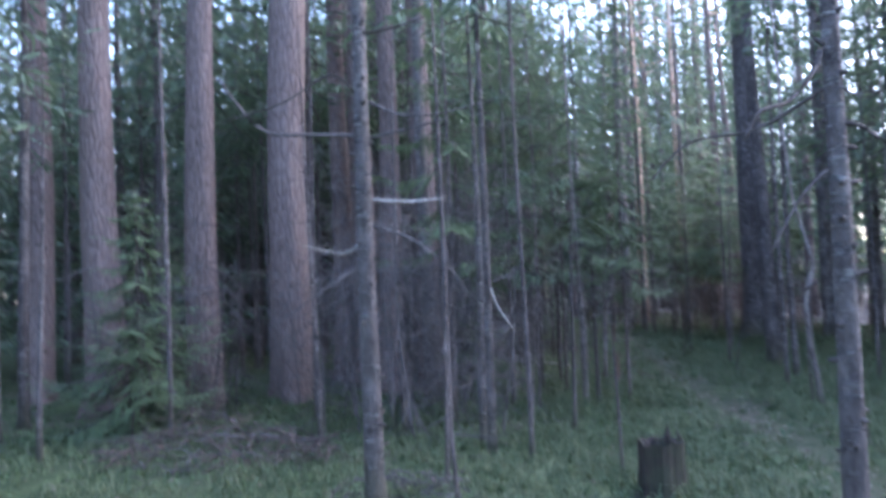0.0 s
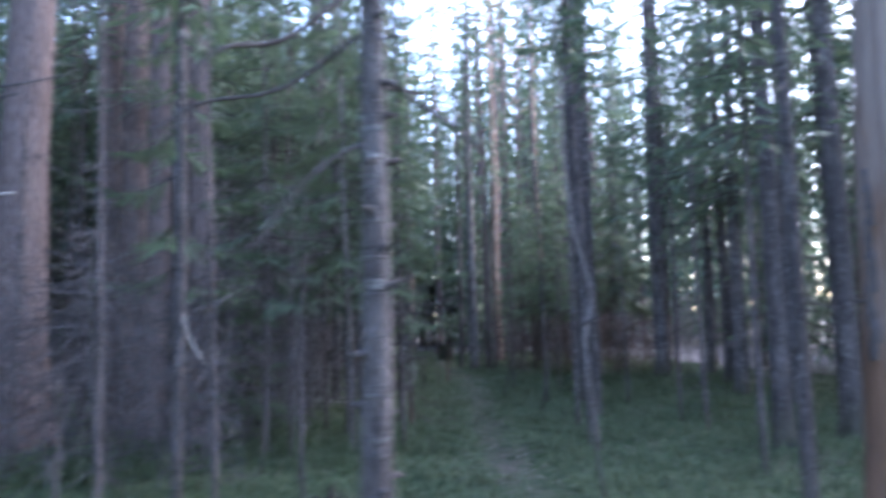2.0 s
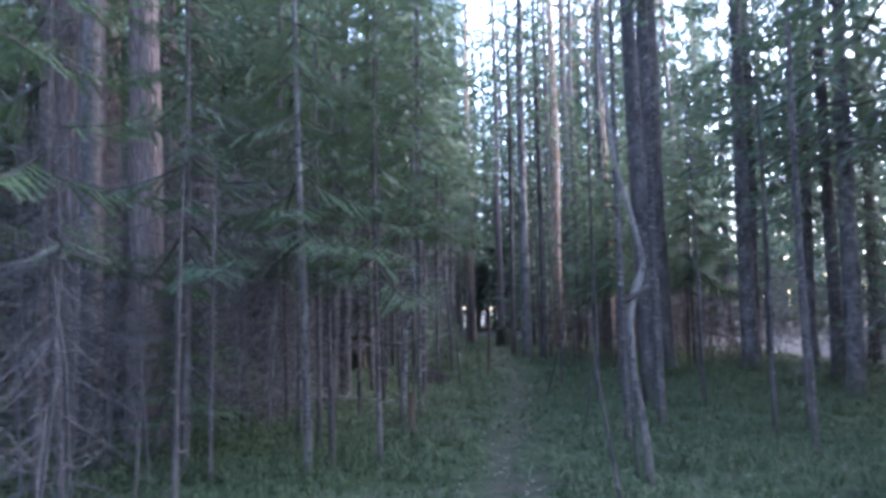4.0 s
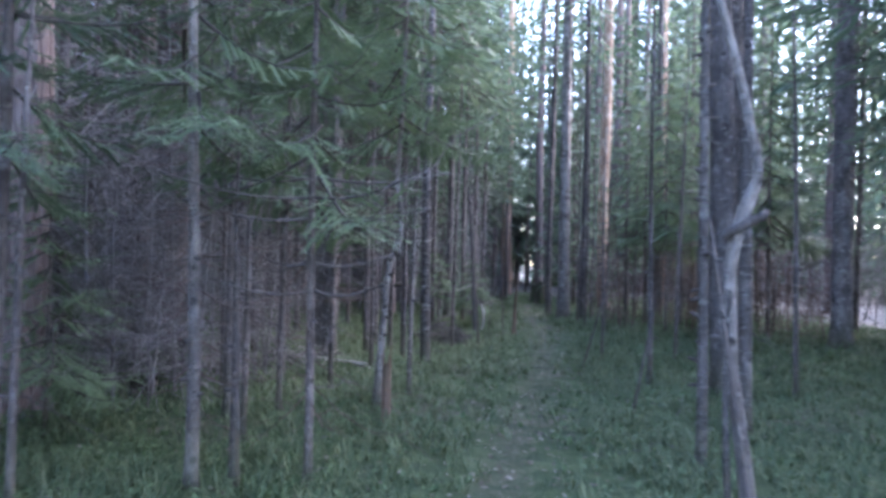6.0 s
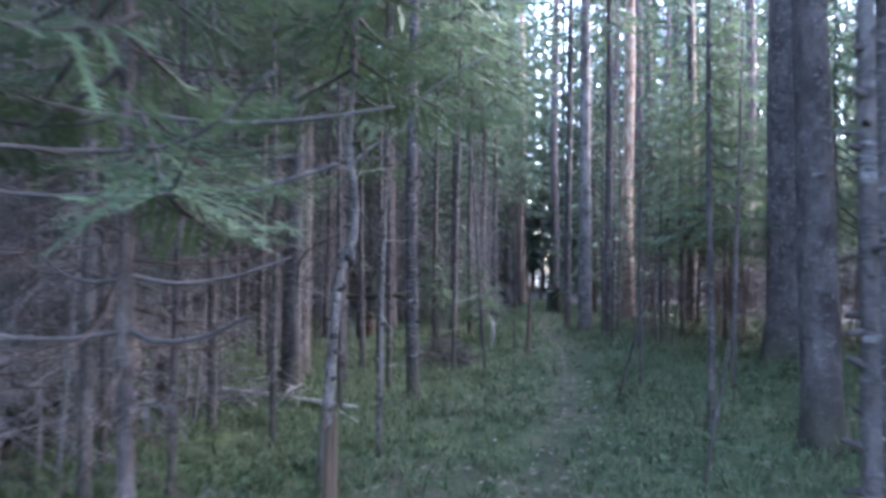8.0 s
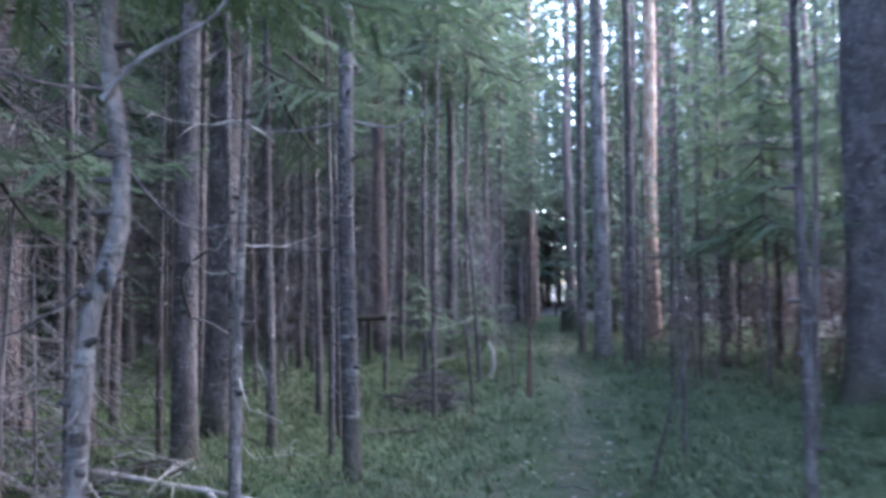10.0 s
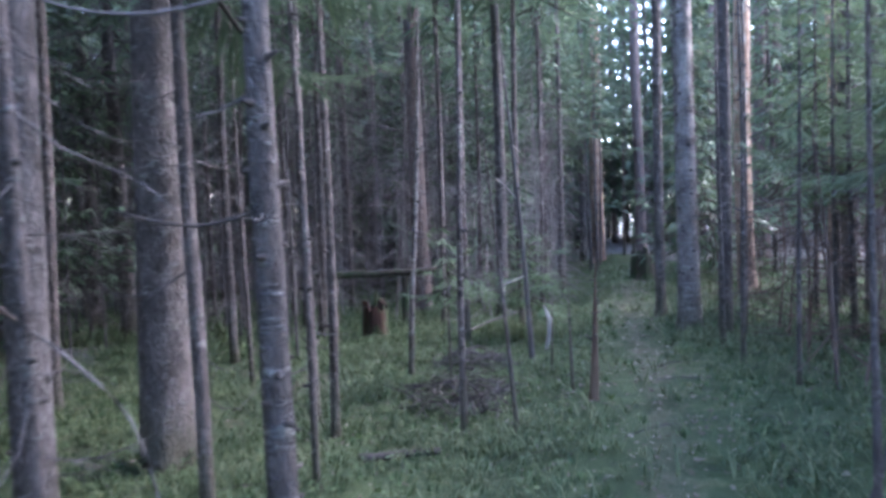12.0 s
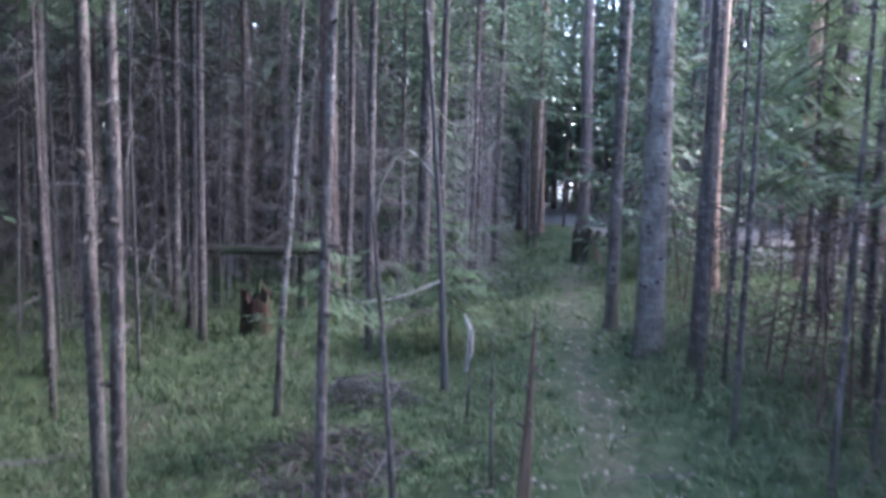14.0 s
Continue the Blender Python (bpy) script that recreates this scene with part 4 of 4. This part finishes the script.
def forest():
    rng = random.Random(5)
    stock = {
        "tall": [template(-6.5, 16.5, 201, "tall"), template(11.0, 21.0, 202, "tall"), template(-4.5, 30.0, 203, "tall"), template(9.5, 30.5, 208, "tall")],
        "young": [template(-4.2, 15.0, 204, "young"), template(10.4, 15.5, 205, "young"), template(0.2, 31.5, 209, "young")],
        "thin": [template(-1.0, 21.5, 206, "thin"), template(-3.0, 25.0, 207, "thin"), template(-2.2, 16.2, 210, "thin")],
        "pine": [template(-7.5, 21.0, 211, "pine"), template(12.0, 27.0, 212, "pine")],
    }
    taken = [(o.location.x, o.location.y) for o in scene.objects if o.parent is None and o.type == "EMPTY"]

    def place(x, y, kind, gap):
        if any((x - a) ** 2 + (y - b) ** 2 < gap * gap for a, b in taken):
            return False
        if path_end(x, y) < 1 or abs(x - float(path_x(y))) < 0.9 and y < 37 or gap_in_woods(x, y) and kind in ("tall", "pine") or felled(x, y) and kind in ("young", "thin"):
            return False
        s = rng.uniform(0.78, 1.2)
        m = pose(x, y, gz(x, y), rng.uniform(-1.5, 1.5), rng.uniform(-1.5, 1.5), rng.uniform(0, 360)) @ Matrix.Diagonal((s, s, s * rng.uniform(0.9, 1.15), 1))
        copy_thing(rng.choice(stock[kind]), m)
        taken.append((x, y))
        return True

    def fill(n, kind, x0, x1, y0, y1, gap, keep=None):
        left, tries = n, 0
        while left and tries < n * 12:
            tries += 1
            x, y = rng.uniform(x0, x1), rng.uniform(y0, y1)
            if keep and not keep(x, y):
                continue
            left -= place(x, y, kind, gap)

    def glade(x, y):
        return y + 0.55 * x < 44

    fill(24, "thin", -7, 0.6, 20, 34, 0.7)
    fill(16, "thin", -7, -1.5, 12.5, 19, 0.6)
    fill(14, "young", -9, -3.0, 11, 26, 1.3)
    fill(18, "tall", -13, -3.5, 8, 34, 1.4)
    fill(8, "pine", -14, -4, 6, 34, 1.4)
    fill(8, "young", -4, 2.8, 26, 40, 1.3)
    fill(10, "young", 5.2, 12, 27, 38, 1.5, glade)
    fill(18, "tall", -8, 10, 31, 50, 1.3)
    fill(8, "pine", -6, 12, 28, 46, 1.3, glade)
    fill(14, "thin", 1, 10, 26, 38, 0.8, glade)
    fill(14, "young", 10.5, 17, 8, 22, 1.3)
    fill(14, "tall", 9.5, 20, 4, 30, 1.5)
    fill(6, "pine", 9.0, 20, 4, 30, 1.5)
    fill(12, "thin", 8.0, 15, 8, 28, 0.8)
    # unseen trees behind and beside the start, added to hold back light
    fill(14, "tall", -16, 14, -14, -2.5, 1.8)
    fill(6, "pine", -16, 18, -14, -2.5, 1.8)
    fill(6, "tall", -16, -6, -4, 8, 1.6)
    fill(8, "tall", -3, 12, 30, 44, 1.2)
    fill(14, "tall", -9, -2.5, 22, 36, 1.1)
    # extra tall spruces added to keep light off the left of the glade
    fill(12, "tall", -6, -1.2, 13, 24, 1.1)
    fill(10, "tall", -2, 3.2, 27, 36, 1.0)
    fill(6, "tall", 8.6, 13, 13, 23, 1.2)
    fill(6, "young", 2.4, 8.0, 47.5, 52, 0.9)
    fill(7, "tall", 2.0, 8.5, 47.5, 56, 0.9)


forest()


def far_woods():
    """The woods all round, too far to tell the trees apart."""
    rng = random.Random(77)
    wood_geo, green = Geo(), Geo()
    spots = [(3.1, 49.4), (4.3, 50.6), (5.5, 49.8), (6.6, 51.0), (4.9, 53.5)]

    def fill(n, x0, x1, y0, y1):
        left, tries = n, 0
        while left and tries < 20 * n:
            tries += 1
            x, y = rng.uniform(x0, x1), rng.uniform(y0, y1)
            if abs(x - 4.6) < 1.0 and y < 44 or path_end(x, y) < 1 or any((x - a) ** 2 + (y - b) ** 2 < 2.6 for a, b in spots):
                continue
            spots.append((x, y))
            left -= 1

    fill(14, 1.5, 8.5, 48, 58)
    fill(60, -32, -11, -6, 46)
    fill(70, -28, 3.8, 40, 64)
    fill(56, 3, 30, 47, 68)
    fill(50, 16, 36, -8, 46)
    # unseen belt behind the start, only there to close off light
    fill(20, -20, 24, -22, -12)
    fill(70, -26, 0.5, 29, 43)
    fill(16, 0, 10, 44, 58)
    fill(20, 15, 28, 8, 40)
    fill(46, 5.6, 24, 44, 60)
    fill(20, -12, 2.6, 38, 52)
    fill(26, -2, 13, 48, 62)
    fill(26, 5.6, 18, 40, 52)
    for x, y in spots:
        foot = Vector((x, y, gz(x, y)))
        h = rng.uniform(8, 11.5) if gap_in_woods(x, y) else rng.uniform(19, 26) if y > 46 else rng.uniform(15, 22) if y > 40 else rng.uniform(13, 19)
        wood_geo.tube([foot + Vector((0, 0, -0.2)), foot + Vector((0, 0, h * 0.5)), foot + Vector((0, 0, h))], [0.14, 0.09, 0.01], 6)
        reach = rng.uniform(2.0, 3.0) if y > 40 else rng.uniform(1.7, 2.6)
        low = rng.uniform(1.4, 2.4) if felled(x, y) and h > 12 else rng.uniform(0.2, 0.5) if abs(x - 4.8) < 3 else rng.uniform(0.5, 1.8)
        count = 135 if y > 40 else 105
        for k in range(count):
            z = low + (h - low - 0.1) * (k / count) ** 1.1
            l = reach * (1.02 - z / h) ** 0.7 * rng.uniform(0.6, 1.25)
            d = around(k * 137.5, rng.uniform(-0.5, 0)).normalized()
            w = d.cross(Vector((rng.uniform(-0.6, 0.6), rng.uniform(-0.6, 0.6), 1))).normalized()
            for q in range(4):
                a = foot + Vector((0, 0, z)) + d * l * q / 4
                e = a + (d + w * rng.uniform(-0.9, 0.9) + Vector((0, 0, rng.uniform(-0.5, 0)))).normalized() * l * 0.42
                green.kite(a, e, w * rng.uniform(0.07, 0.15))
    tagged(part("distant_woods", green, SPRUCE_GREEN, smooth=False), "dense green spruce woods in the distance", "woods", kind="stuff")
    tagged(part("distant_trunks", wood_geo, PALE), "grey trunks of the distant woods", "woods", kind="stuff")


far_woods()


def dry_thicket(n, stems, x0, x1, y0, y1, top, seed, label, material=LICHEN_HAZE_TWIG):
    """A grey tangle of fine dead twigs between the trunks, too fine to tell apart."""
    rng = random.Random(seed)
    g = Geo()
    for _ in range(stems):
        p = Vector((rng.uniform(x0, x1), rng.uniform(y0, y1), 0))
        p.z = gz(p.x, p.y) - 0.05
        h = rng.uniform(0.5, 1.0) * top * 1.3
        tip = p + Vector((rng.uniform(-0.3, 0.3), rng.uniform(-0.3, 0.3), h))
        r = rng.uniform(0.007, 0.016)
        g.tube([p, p.lerp(tip, 0.5) + Vector((rng.uniform(-0.06, 0.06), 0, 0)), tip], [r, r * 0.8, r * 0.3], 5, False)
        for k in range(n // stems):
            q = p.lerp(tip, rng.uniform(0.08, 0.98))
            d = around(rng.uniform(0, 360), rng.uniform(-0.7, 0.5)) * rng.uniform(0.25, 1.0)
            t = rng.uniform(0.003, 0.007)
            g.tube([q, q + d * 0.55 + Vector((0, 0, -0.05)), q + d + Vector((0, 0, rng.uniform(-0.2, 0.1)))], [t, t * 0.8, t * 0.3], 3, False)
    tagged(part("dry_thicket", g, material), label, "thicket", kind="stuff")


dry_thicket(11500, 150, -7.5, 1.0, 20.5, 32, 5.5, 801, "grey tangle of dead stems and twigs behind the glade", TWIG)
dry_thicket(4600, 56, -1.2, 1.5, 12.2, 15.4, 3.2, 802, "grey tangle of dead twigs beside the footpath")
dry_thicket(3000, 50, -1.0, 3.2, 24.5, 33, 3.6, 805, "grey tangle of dead twigs behind the glade")
dry_thicket(1250, 30, -3.5, 1.4, 8.2, 10.6, 2.2, 803, "grey tangle of dead twigs under the pines", TWIG)
dry_thicket(2000, 76, 9.2, 16, 16, 28, 2.0, 807, "pale grey brush on the clearing")
dry_thicket(2400, 90, 5.2, 15, 28, 40, 2.2, 806, "pale grey brush beyond the clearing")
dry_thicket(1500, 62, 5.5, 9.5, 18.5, 25.5, 1.6, 804, "brown tangle of dead stems and twigs beside the clearing", BROWN_TWIG)


# ---- stumps, logs and the brushwood heap ----
def stump(x, y, d, h, seed, material, label, shards=9, rim=0.15, name="tree_stump"):
    """A broken stump: a flared body with a ragged rim, hollow in the middle."""
    rng = random.Random(seed)
    t = stand(name, x, y)
    g = Geo()
    n = 22
    tops = [h * (1 - rim * rng.random()) for _ in range(n)]
    rows = [(-0.1, 1.25), (0.0, 1.22), (0.08, 1.08), (0.2, 1.0), (0.6, 0.95), (1.0, 0.93)]
    ph = rng.uniform(0, 6)
    for u, k in rows:
        for s in range(n):
            w = 2 * math.pi * s / n
            r = d / 2 * k * (1 + 0.08 * math.sin(3 * w + ph) + 0.05 * math.sin(7 * w) + rng.uniform(-0.03, 0.03))
            z = u * tops[s] if u > 0 else u
            g.v.append(Vector((math.cos(w) * r, math.sin(w) * r, z)))
    for k, dz in ((0.72, -0.02), (0.35, -0.16)):
        for s in range(n):
            w = 2 * math.pi * s / n
            g.v.append(Vector((math.cos(w) * d / 2 * k, math.sin(w) * d / 2 * k, tops[s] + dz * h / 0.4)))
    for k in range(len(rows) + 1):
        for s in range(n):
            i, j = k * n + s, k * n + (s + 1) % n
            g.f.append((i, j, j + n, i + n))
    g.f.append(tuple(range((len(rows) + 1) * n, (len(rows) + 2) * n)))
    part("body", g, material, t, smooth=False)
    for _ in range(shards):
        w = rng.uniform(0, 6.3)
        g = Geo()
        q = Vector((math.cos(w) * d * 0.4, math.sin(w) * d * 0.4, h * 0.7))
        g.tube([q, q + Vector((rng.uniform(-0.01, 0.01), 0, h * 0.3)), q + Vector((rng.uniform(-0.02, 0.02), 0, h * rng.uniform(0.35, 0.55)))], [0.03 * d / 0.3, 0.02 * d / 0.3, 0.003], 5)
        part("splinter", g, material, t, smooth=False)
    return tagged(t, label, "stump", "old tree stumps")


stump(2.3, 6.15, 0.34, 0.42, 301, STUMP, "dark weathered stump with a broken top", 2, 0.08)
stump(0.98, 23.2, 0.36, 0.56, 302, ROTTEN, "rotten reddish stump with mossy foot", 1, 0.3)
stump(4.78, 29.0, 0.5, 0.62, 303, LOG, "mossy stump at the side of the footpath", 4, 0.2)
stump(0.95, 12.77, 0.22, 0.16, 304, STUMP, "low dark stump in the thicket", 3, 0.2)


SNAG = wood("brown_snag_wood", (0.05, 0.032, 0.026), (0.16, 0.105, 0.08), 2, 24, 0.2)
sapling(4.02, 18.6, 0.062, 305, 1.02, (0.03, 0), SNAG, 2, 0.1, "short rotten brown snag with a ragged top", 0.05)
stump(3.04, 12.35, 0.07, 0.5, 306, SNAG, "rotten bent foot of a broken stem", 3, 0.2, "broken_snag")


def log(points, r0, r1, material, label, name="fallen_log", seed=0):
    rng = random.Random(seed)
    g = Geo()
    ps = []
    a, b = Vector(points[0]), Vector(points[1])
    for k in range(13):
        p = a.lerp(b, k / 12) + Vector((rng.uniform(-1, 1), rng.uniform(-1, 1), rng.uniform(-0.5, 0.5))) * r0 * 0.25
        p.z += gz(p.x, p.y)
        ps.append(p)
    g.tube(ps, [(r0 + (r1 - r0) * k / 12) * rng.uniform(0.9, 1.1) for k in range(13)], 10)
    g.f.append(tuple(range(9, -1, -1)))
    ob = part(name, g, material)
    return tagged(ob, label, "log", "wood lying on the ground")


log([(2.5, 17.85, 0.03), (3.0, 18.05, 0.03)], 0.03, 0.022, DARK_TWIG, "dark stick lying in the grass", "fallen_branch", 1)
log([(-0.5, 24.65, 0.74), (1.55, 24.55, 0.8)], 0.06, 0.045, LOG, "mossy log lying across two old stumps", seed=2)
stump(-0.1, 24.63, 0.12, 0.7, 307, LOG, "thin mossy stump that props a log", 2, 0.05)
stump(1.05, 24.57, 0.11, 0.74, 308, LOG, "thin mossy stump that props a log", 2, 0.05)
log([(2.2, 23.0, 0.06), (2.8, 24.3, 0.16)], 0.02, 0.012, TWIG, "grey pole lying in the grass", "fallen_branch", 3)
log([(2.2, 15.2, 0.05), (2.75, 14.4, 0.05)], 0.02, 0.01, WHITE_TWIG, "bleached branch lying in the grass", "fallen_branch", 6)
log([(1.1, 15.4, 0.12), (2.6, 15.0, 0.05)], 0.025, 0.012, WHITE_TWIG, "bleached branch lying in the grass", "fallen_branch", 7)


def leaning_stick():
    g = Geo()
    x, y = 3.42, 22.0
    z = gz(x, y)
    g.tube([(x - 0.02, y, z), (x + 0.02, y, z + 0.18), (x + 0.02, y + 0.02, z + 0.36), (x - 0.04, y + 0.02, z + 0.52)], [0.022, 0.03, 0.027, 0.012], 8)
    tagged(part("white_stick", g, WHITE_TWIG), "bleached curved stick standing in the grass", "stick")


leaning_stick()


def heap(x, y, rx, ry, h, n, seed, label, material):
    """A heap of tangled brushwood, single sticks as parts."""
    rng = random.Random(seed)
    t = stand("brush_pile", x, y)
    for _ in range(n):
        g = Geo()
        u, w = math.sqrt(rng.random()), rng.uniform(0, 6.3)
        cx, cy = rx * u * math.cos(w), ry * u * math.sin(w)
        cz = gz(x + cx, y + cy) - gz(x, y) + 0.02 + h * (1 - u * u) * rng.random()
        a = rng.uniform(0, 6.3)
        l = rng.uniform(0.15, 0.5)
        d = Vector((math.cos(a), math.sin(a), rng.uniform(-0.35, 0.45))) * l
        p = Vector((cx, cy, max(cz, 0.02)))
        lift = max(0, d.z * 0.5 - p.z + 0.02)
        p.z += lift
        mid = p + Vector((rng.uniform(-0.05, 0.05), rng.uniform(-0.05, 0.05), 0.04))
        r = rng.uniform(0.003, 0.009)
        g.tube([p - d * 0.5, mid, p + d * 0.5], [r, r * 0.8, r * 0.4], 5)
        part("stick", g, rng.choice(material), t)
    return tagged(t, label, "brush pile")


heap(2.87, 19.45, 0.45, 0.65, 0.16, 190, 401, "low heap of grey dry brushwood in the glade", (TWIG, DARK_TWIG, DARK_TWIG, DARK_TWIG, DARK_TWIG, DARK_TWIG))
heap(2.75, 20.9, 0.4, 0.35, 0.2, 100, 402, "low heap of grey dry brushwood in the glade", (TWIG, DARK_TWIG, TWIG))
heap(-1.35, 7.4, 1.05, 0.75, 0.42, 280, 403, "tangled heap of dry spruce brushwood under the pines", (BROWN_TWIG, DARK_TWIG, BROWN_TWIG, TWIG))
heap(0.4, 6.0, 0.5, 0.4, 0.15, 50, 404, "small heap of dry twigs at a spruce foot", (TWIG, TWIG, DARK_TWIG))
heap(1.0, 13.6, 0.6, 0.4, 0.35, 70, 405, "dark tangle of fallen twigs in the thicket", (DARK_TWIG, TWIG))
heap(1.6, 15.2, 0.5, 0.4, 0.2, 60, 406, "tangle of fallen twigs in the thicket", (TWIG, WHITE_TWIG, DARK_TWIG))


# ---- grass, herbs, leaf litter and twigs on the floor ----
def scatter(name, n, seed, density, make, material, label, category, x0=-6.0, x1=11.0, y0=2.5, y1=34.0):
    rng = random.Random(seed)
    g = Geo()
    done = 0
    while done < n:
        x = rng.uniform(x0, x1)
        y = y0 + (y1 - y0) * rng.random()
        if rng.random() > density(x, y, abs(x - float(path_x(y)))):
            continue
        done += 1
        make(g, Vector((x, y, gz(x, y))), rng)
    ob = part(name, g, material, smooth=False)
    return tagged(ob, label, category, kind="stuff")


def patch(x, y, k=0.9):
    return 0.5 + 0.5 * noise.noise(Vector((x * k, y * k, 3.0)))


def near(x, y):
    return 1.0 / (1 + 0.018 * ((x - 4) ** 2))


def grass_tuft(g, p, rng):
    s = rng.uniform(0.6, 1.5)
    wind = rng.uniform(0, 6.3)
    for _ in range(6):
        a = wind + rng.gauss(0, 1.1)
        out = Vector((math.cos(a), math.sin(a), 0))
        l = s * rng.uniform(0.06, 0.14)
        w = Vector((-out.y, out.x, 0)) * rng.uniform(0.0025, 0.005)
        q = p + Vector((rng.gauss(0, 0.025), rng.gauss(0, 0.025), 0))
        m = q + out * l * 0.5 + Vector((0, 0, l * rng.uniform(0.55, 0.8)))
        e = m + out * l * rng.uniform(0.6, 1.1) + Vector((0, 0, l * rng.uniform(-0.45, 0.1)))
        i = len(g.v)
        g.v += [q - w, q + w, m + w, m - w, e]
        g.f += [(i, i + 1, i + 2, i + 3), (i + 3, i + 2, i + 4)]


def herb(g, p, rng):
    h = rng.uniform(0.04, 0.12)
    for _ in range(7):
        a = rng.uniform(0, 6.3)
        out = Vector((math.cos(a), math.sin(a), rng.uniform(-0.3, 0.5)))
        q = p + Vector((rng.uniform(-0.05, 0.05), rng.uniform(-0.05, 0.05), h * rng.uniform(0.5, 1.0)))
        l = rng.uniform(0.025, 0.05)
        g.kite(q, q + out * l, Vector((-out.y, out.x, rng.uniform(-0.4, 0.4))) * l * 0.32)


def moss_tuft(g, p, rng):
    for _ in range(9):
        a = rng.uniform(0, 6.3)
        out = Vector((math.cos(a), math.sin(a), 0))
        q = p + out * rng.uniform(0, 0.07)
        e = q + out * 0.02 + Vector((0, 0, rng.uniform(0.02, 0.06)))
        g.blade(q, e, Vector((-out.y, out.x, 0)) * 0.011)


def litter(g, p, rng):
    a = rng.uniform(0, 6.3)
    out = Vector((math.cos(a), math.sin(a), rng.uniform(-0.25, 0.35)))
    l = rng.uniform(0.02, 0.06)
    q = p + Vector((0, 0, rng.uniform(0.008, 0.02)))
    g.kite(q, q + out * l, Vector((-out.y, out.x, rng.uniform(-0.5, 0.5))) * l * rng.uniform(0.15, 0.4), 0.5)


def ground_twig(g, p, rng):
    a = rng.uniform(0, 6.3)
    l = rng.uniform(0.1, 0.4)
    d = Vector((math.cos(a), math.sin(a), 0))
    q = p + d * l
    q.z = gz(q.x, q.y) + rng.uniform(0.01, 0.05)
    r = rng.uniform(0.002, 0.005)
    g.tube([p + Vector((0, 0, 0.01)), p.lerp(q, 0.5) + Vector((rng.uniform(-0.02, 0.02), 0, 0.02)), q], [r, r, r * 0.5], 4, False)


scatter("grass", 25000, 501, lambda x, y, d: min(1, 0.06 + (d / 0.6) ** 2) * near(x, y) * (0.08 + 1.7 * patch(x, y, 1.3) ** 2.5) * (1 if y < 26 else 0.5), grass_tuft, GRASS, "short green forest grass along the footpath", "grass", x0=-3.5, x1=9.5, y1=31.0)
scatter("bilberry_plants", 8000, 502, lambda x, y, d: min(1, (d / 0.6) ** 3) * near(x, y) * (0.1 + 1.5 * patch(x + 40, y, 0.9) ** 2.5), herb, HERB, "low leafy bilberry plants between the trees", "undergrowth")
scatter("moss", 12000, 503, lambda x, y, d: min(1, 0.1 + (d / 0.5) ** 2) * patch(x, y + 30, 0.7), moss_tuft, HERB, "green moss tufts on the forest floor", "moss")
scatter("leaf_litter", 20000, 504, lambda x, y, d: (1.3 * math.exp(-(d / 0.4) ** 2) + 0.18 + (0.7 if (x - 2.85) ** 2 + (y - 19.5) ** 2 < 2.2 else 0)), litter, LEAF, "dry leaf litter on the footpath and glade", "litter")
scatter("ground_twigs", 1500, 505, lambda x, y, d: 0.3 + 0.5 * patch(x, y + 9) + (0.4 if x < 2 else 0), ground_twig, TWIG, "dry twigs strewn on the forest floor", "twigs")
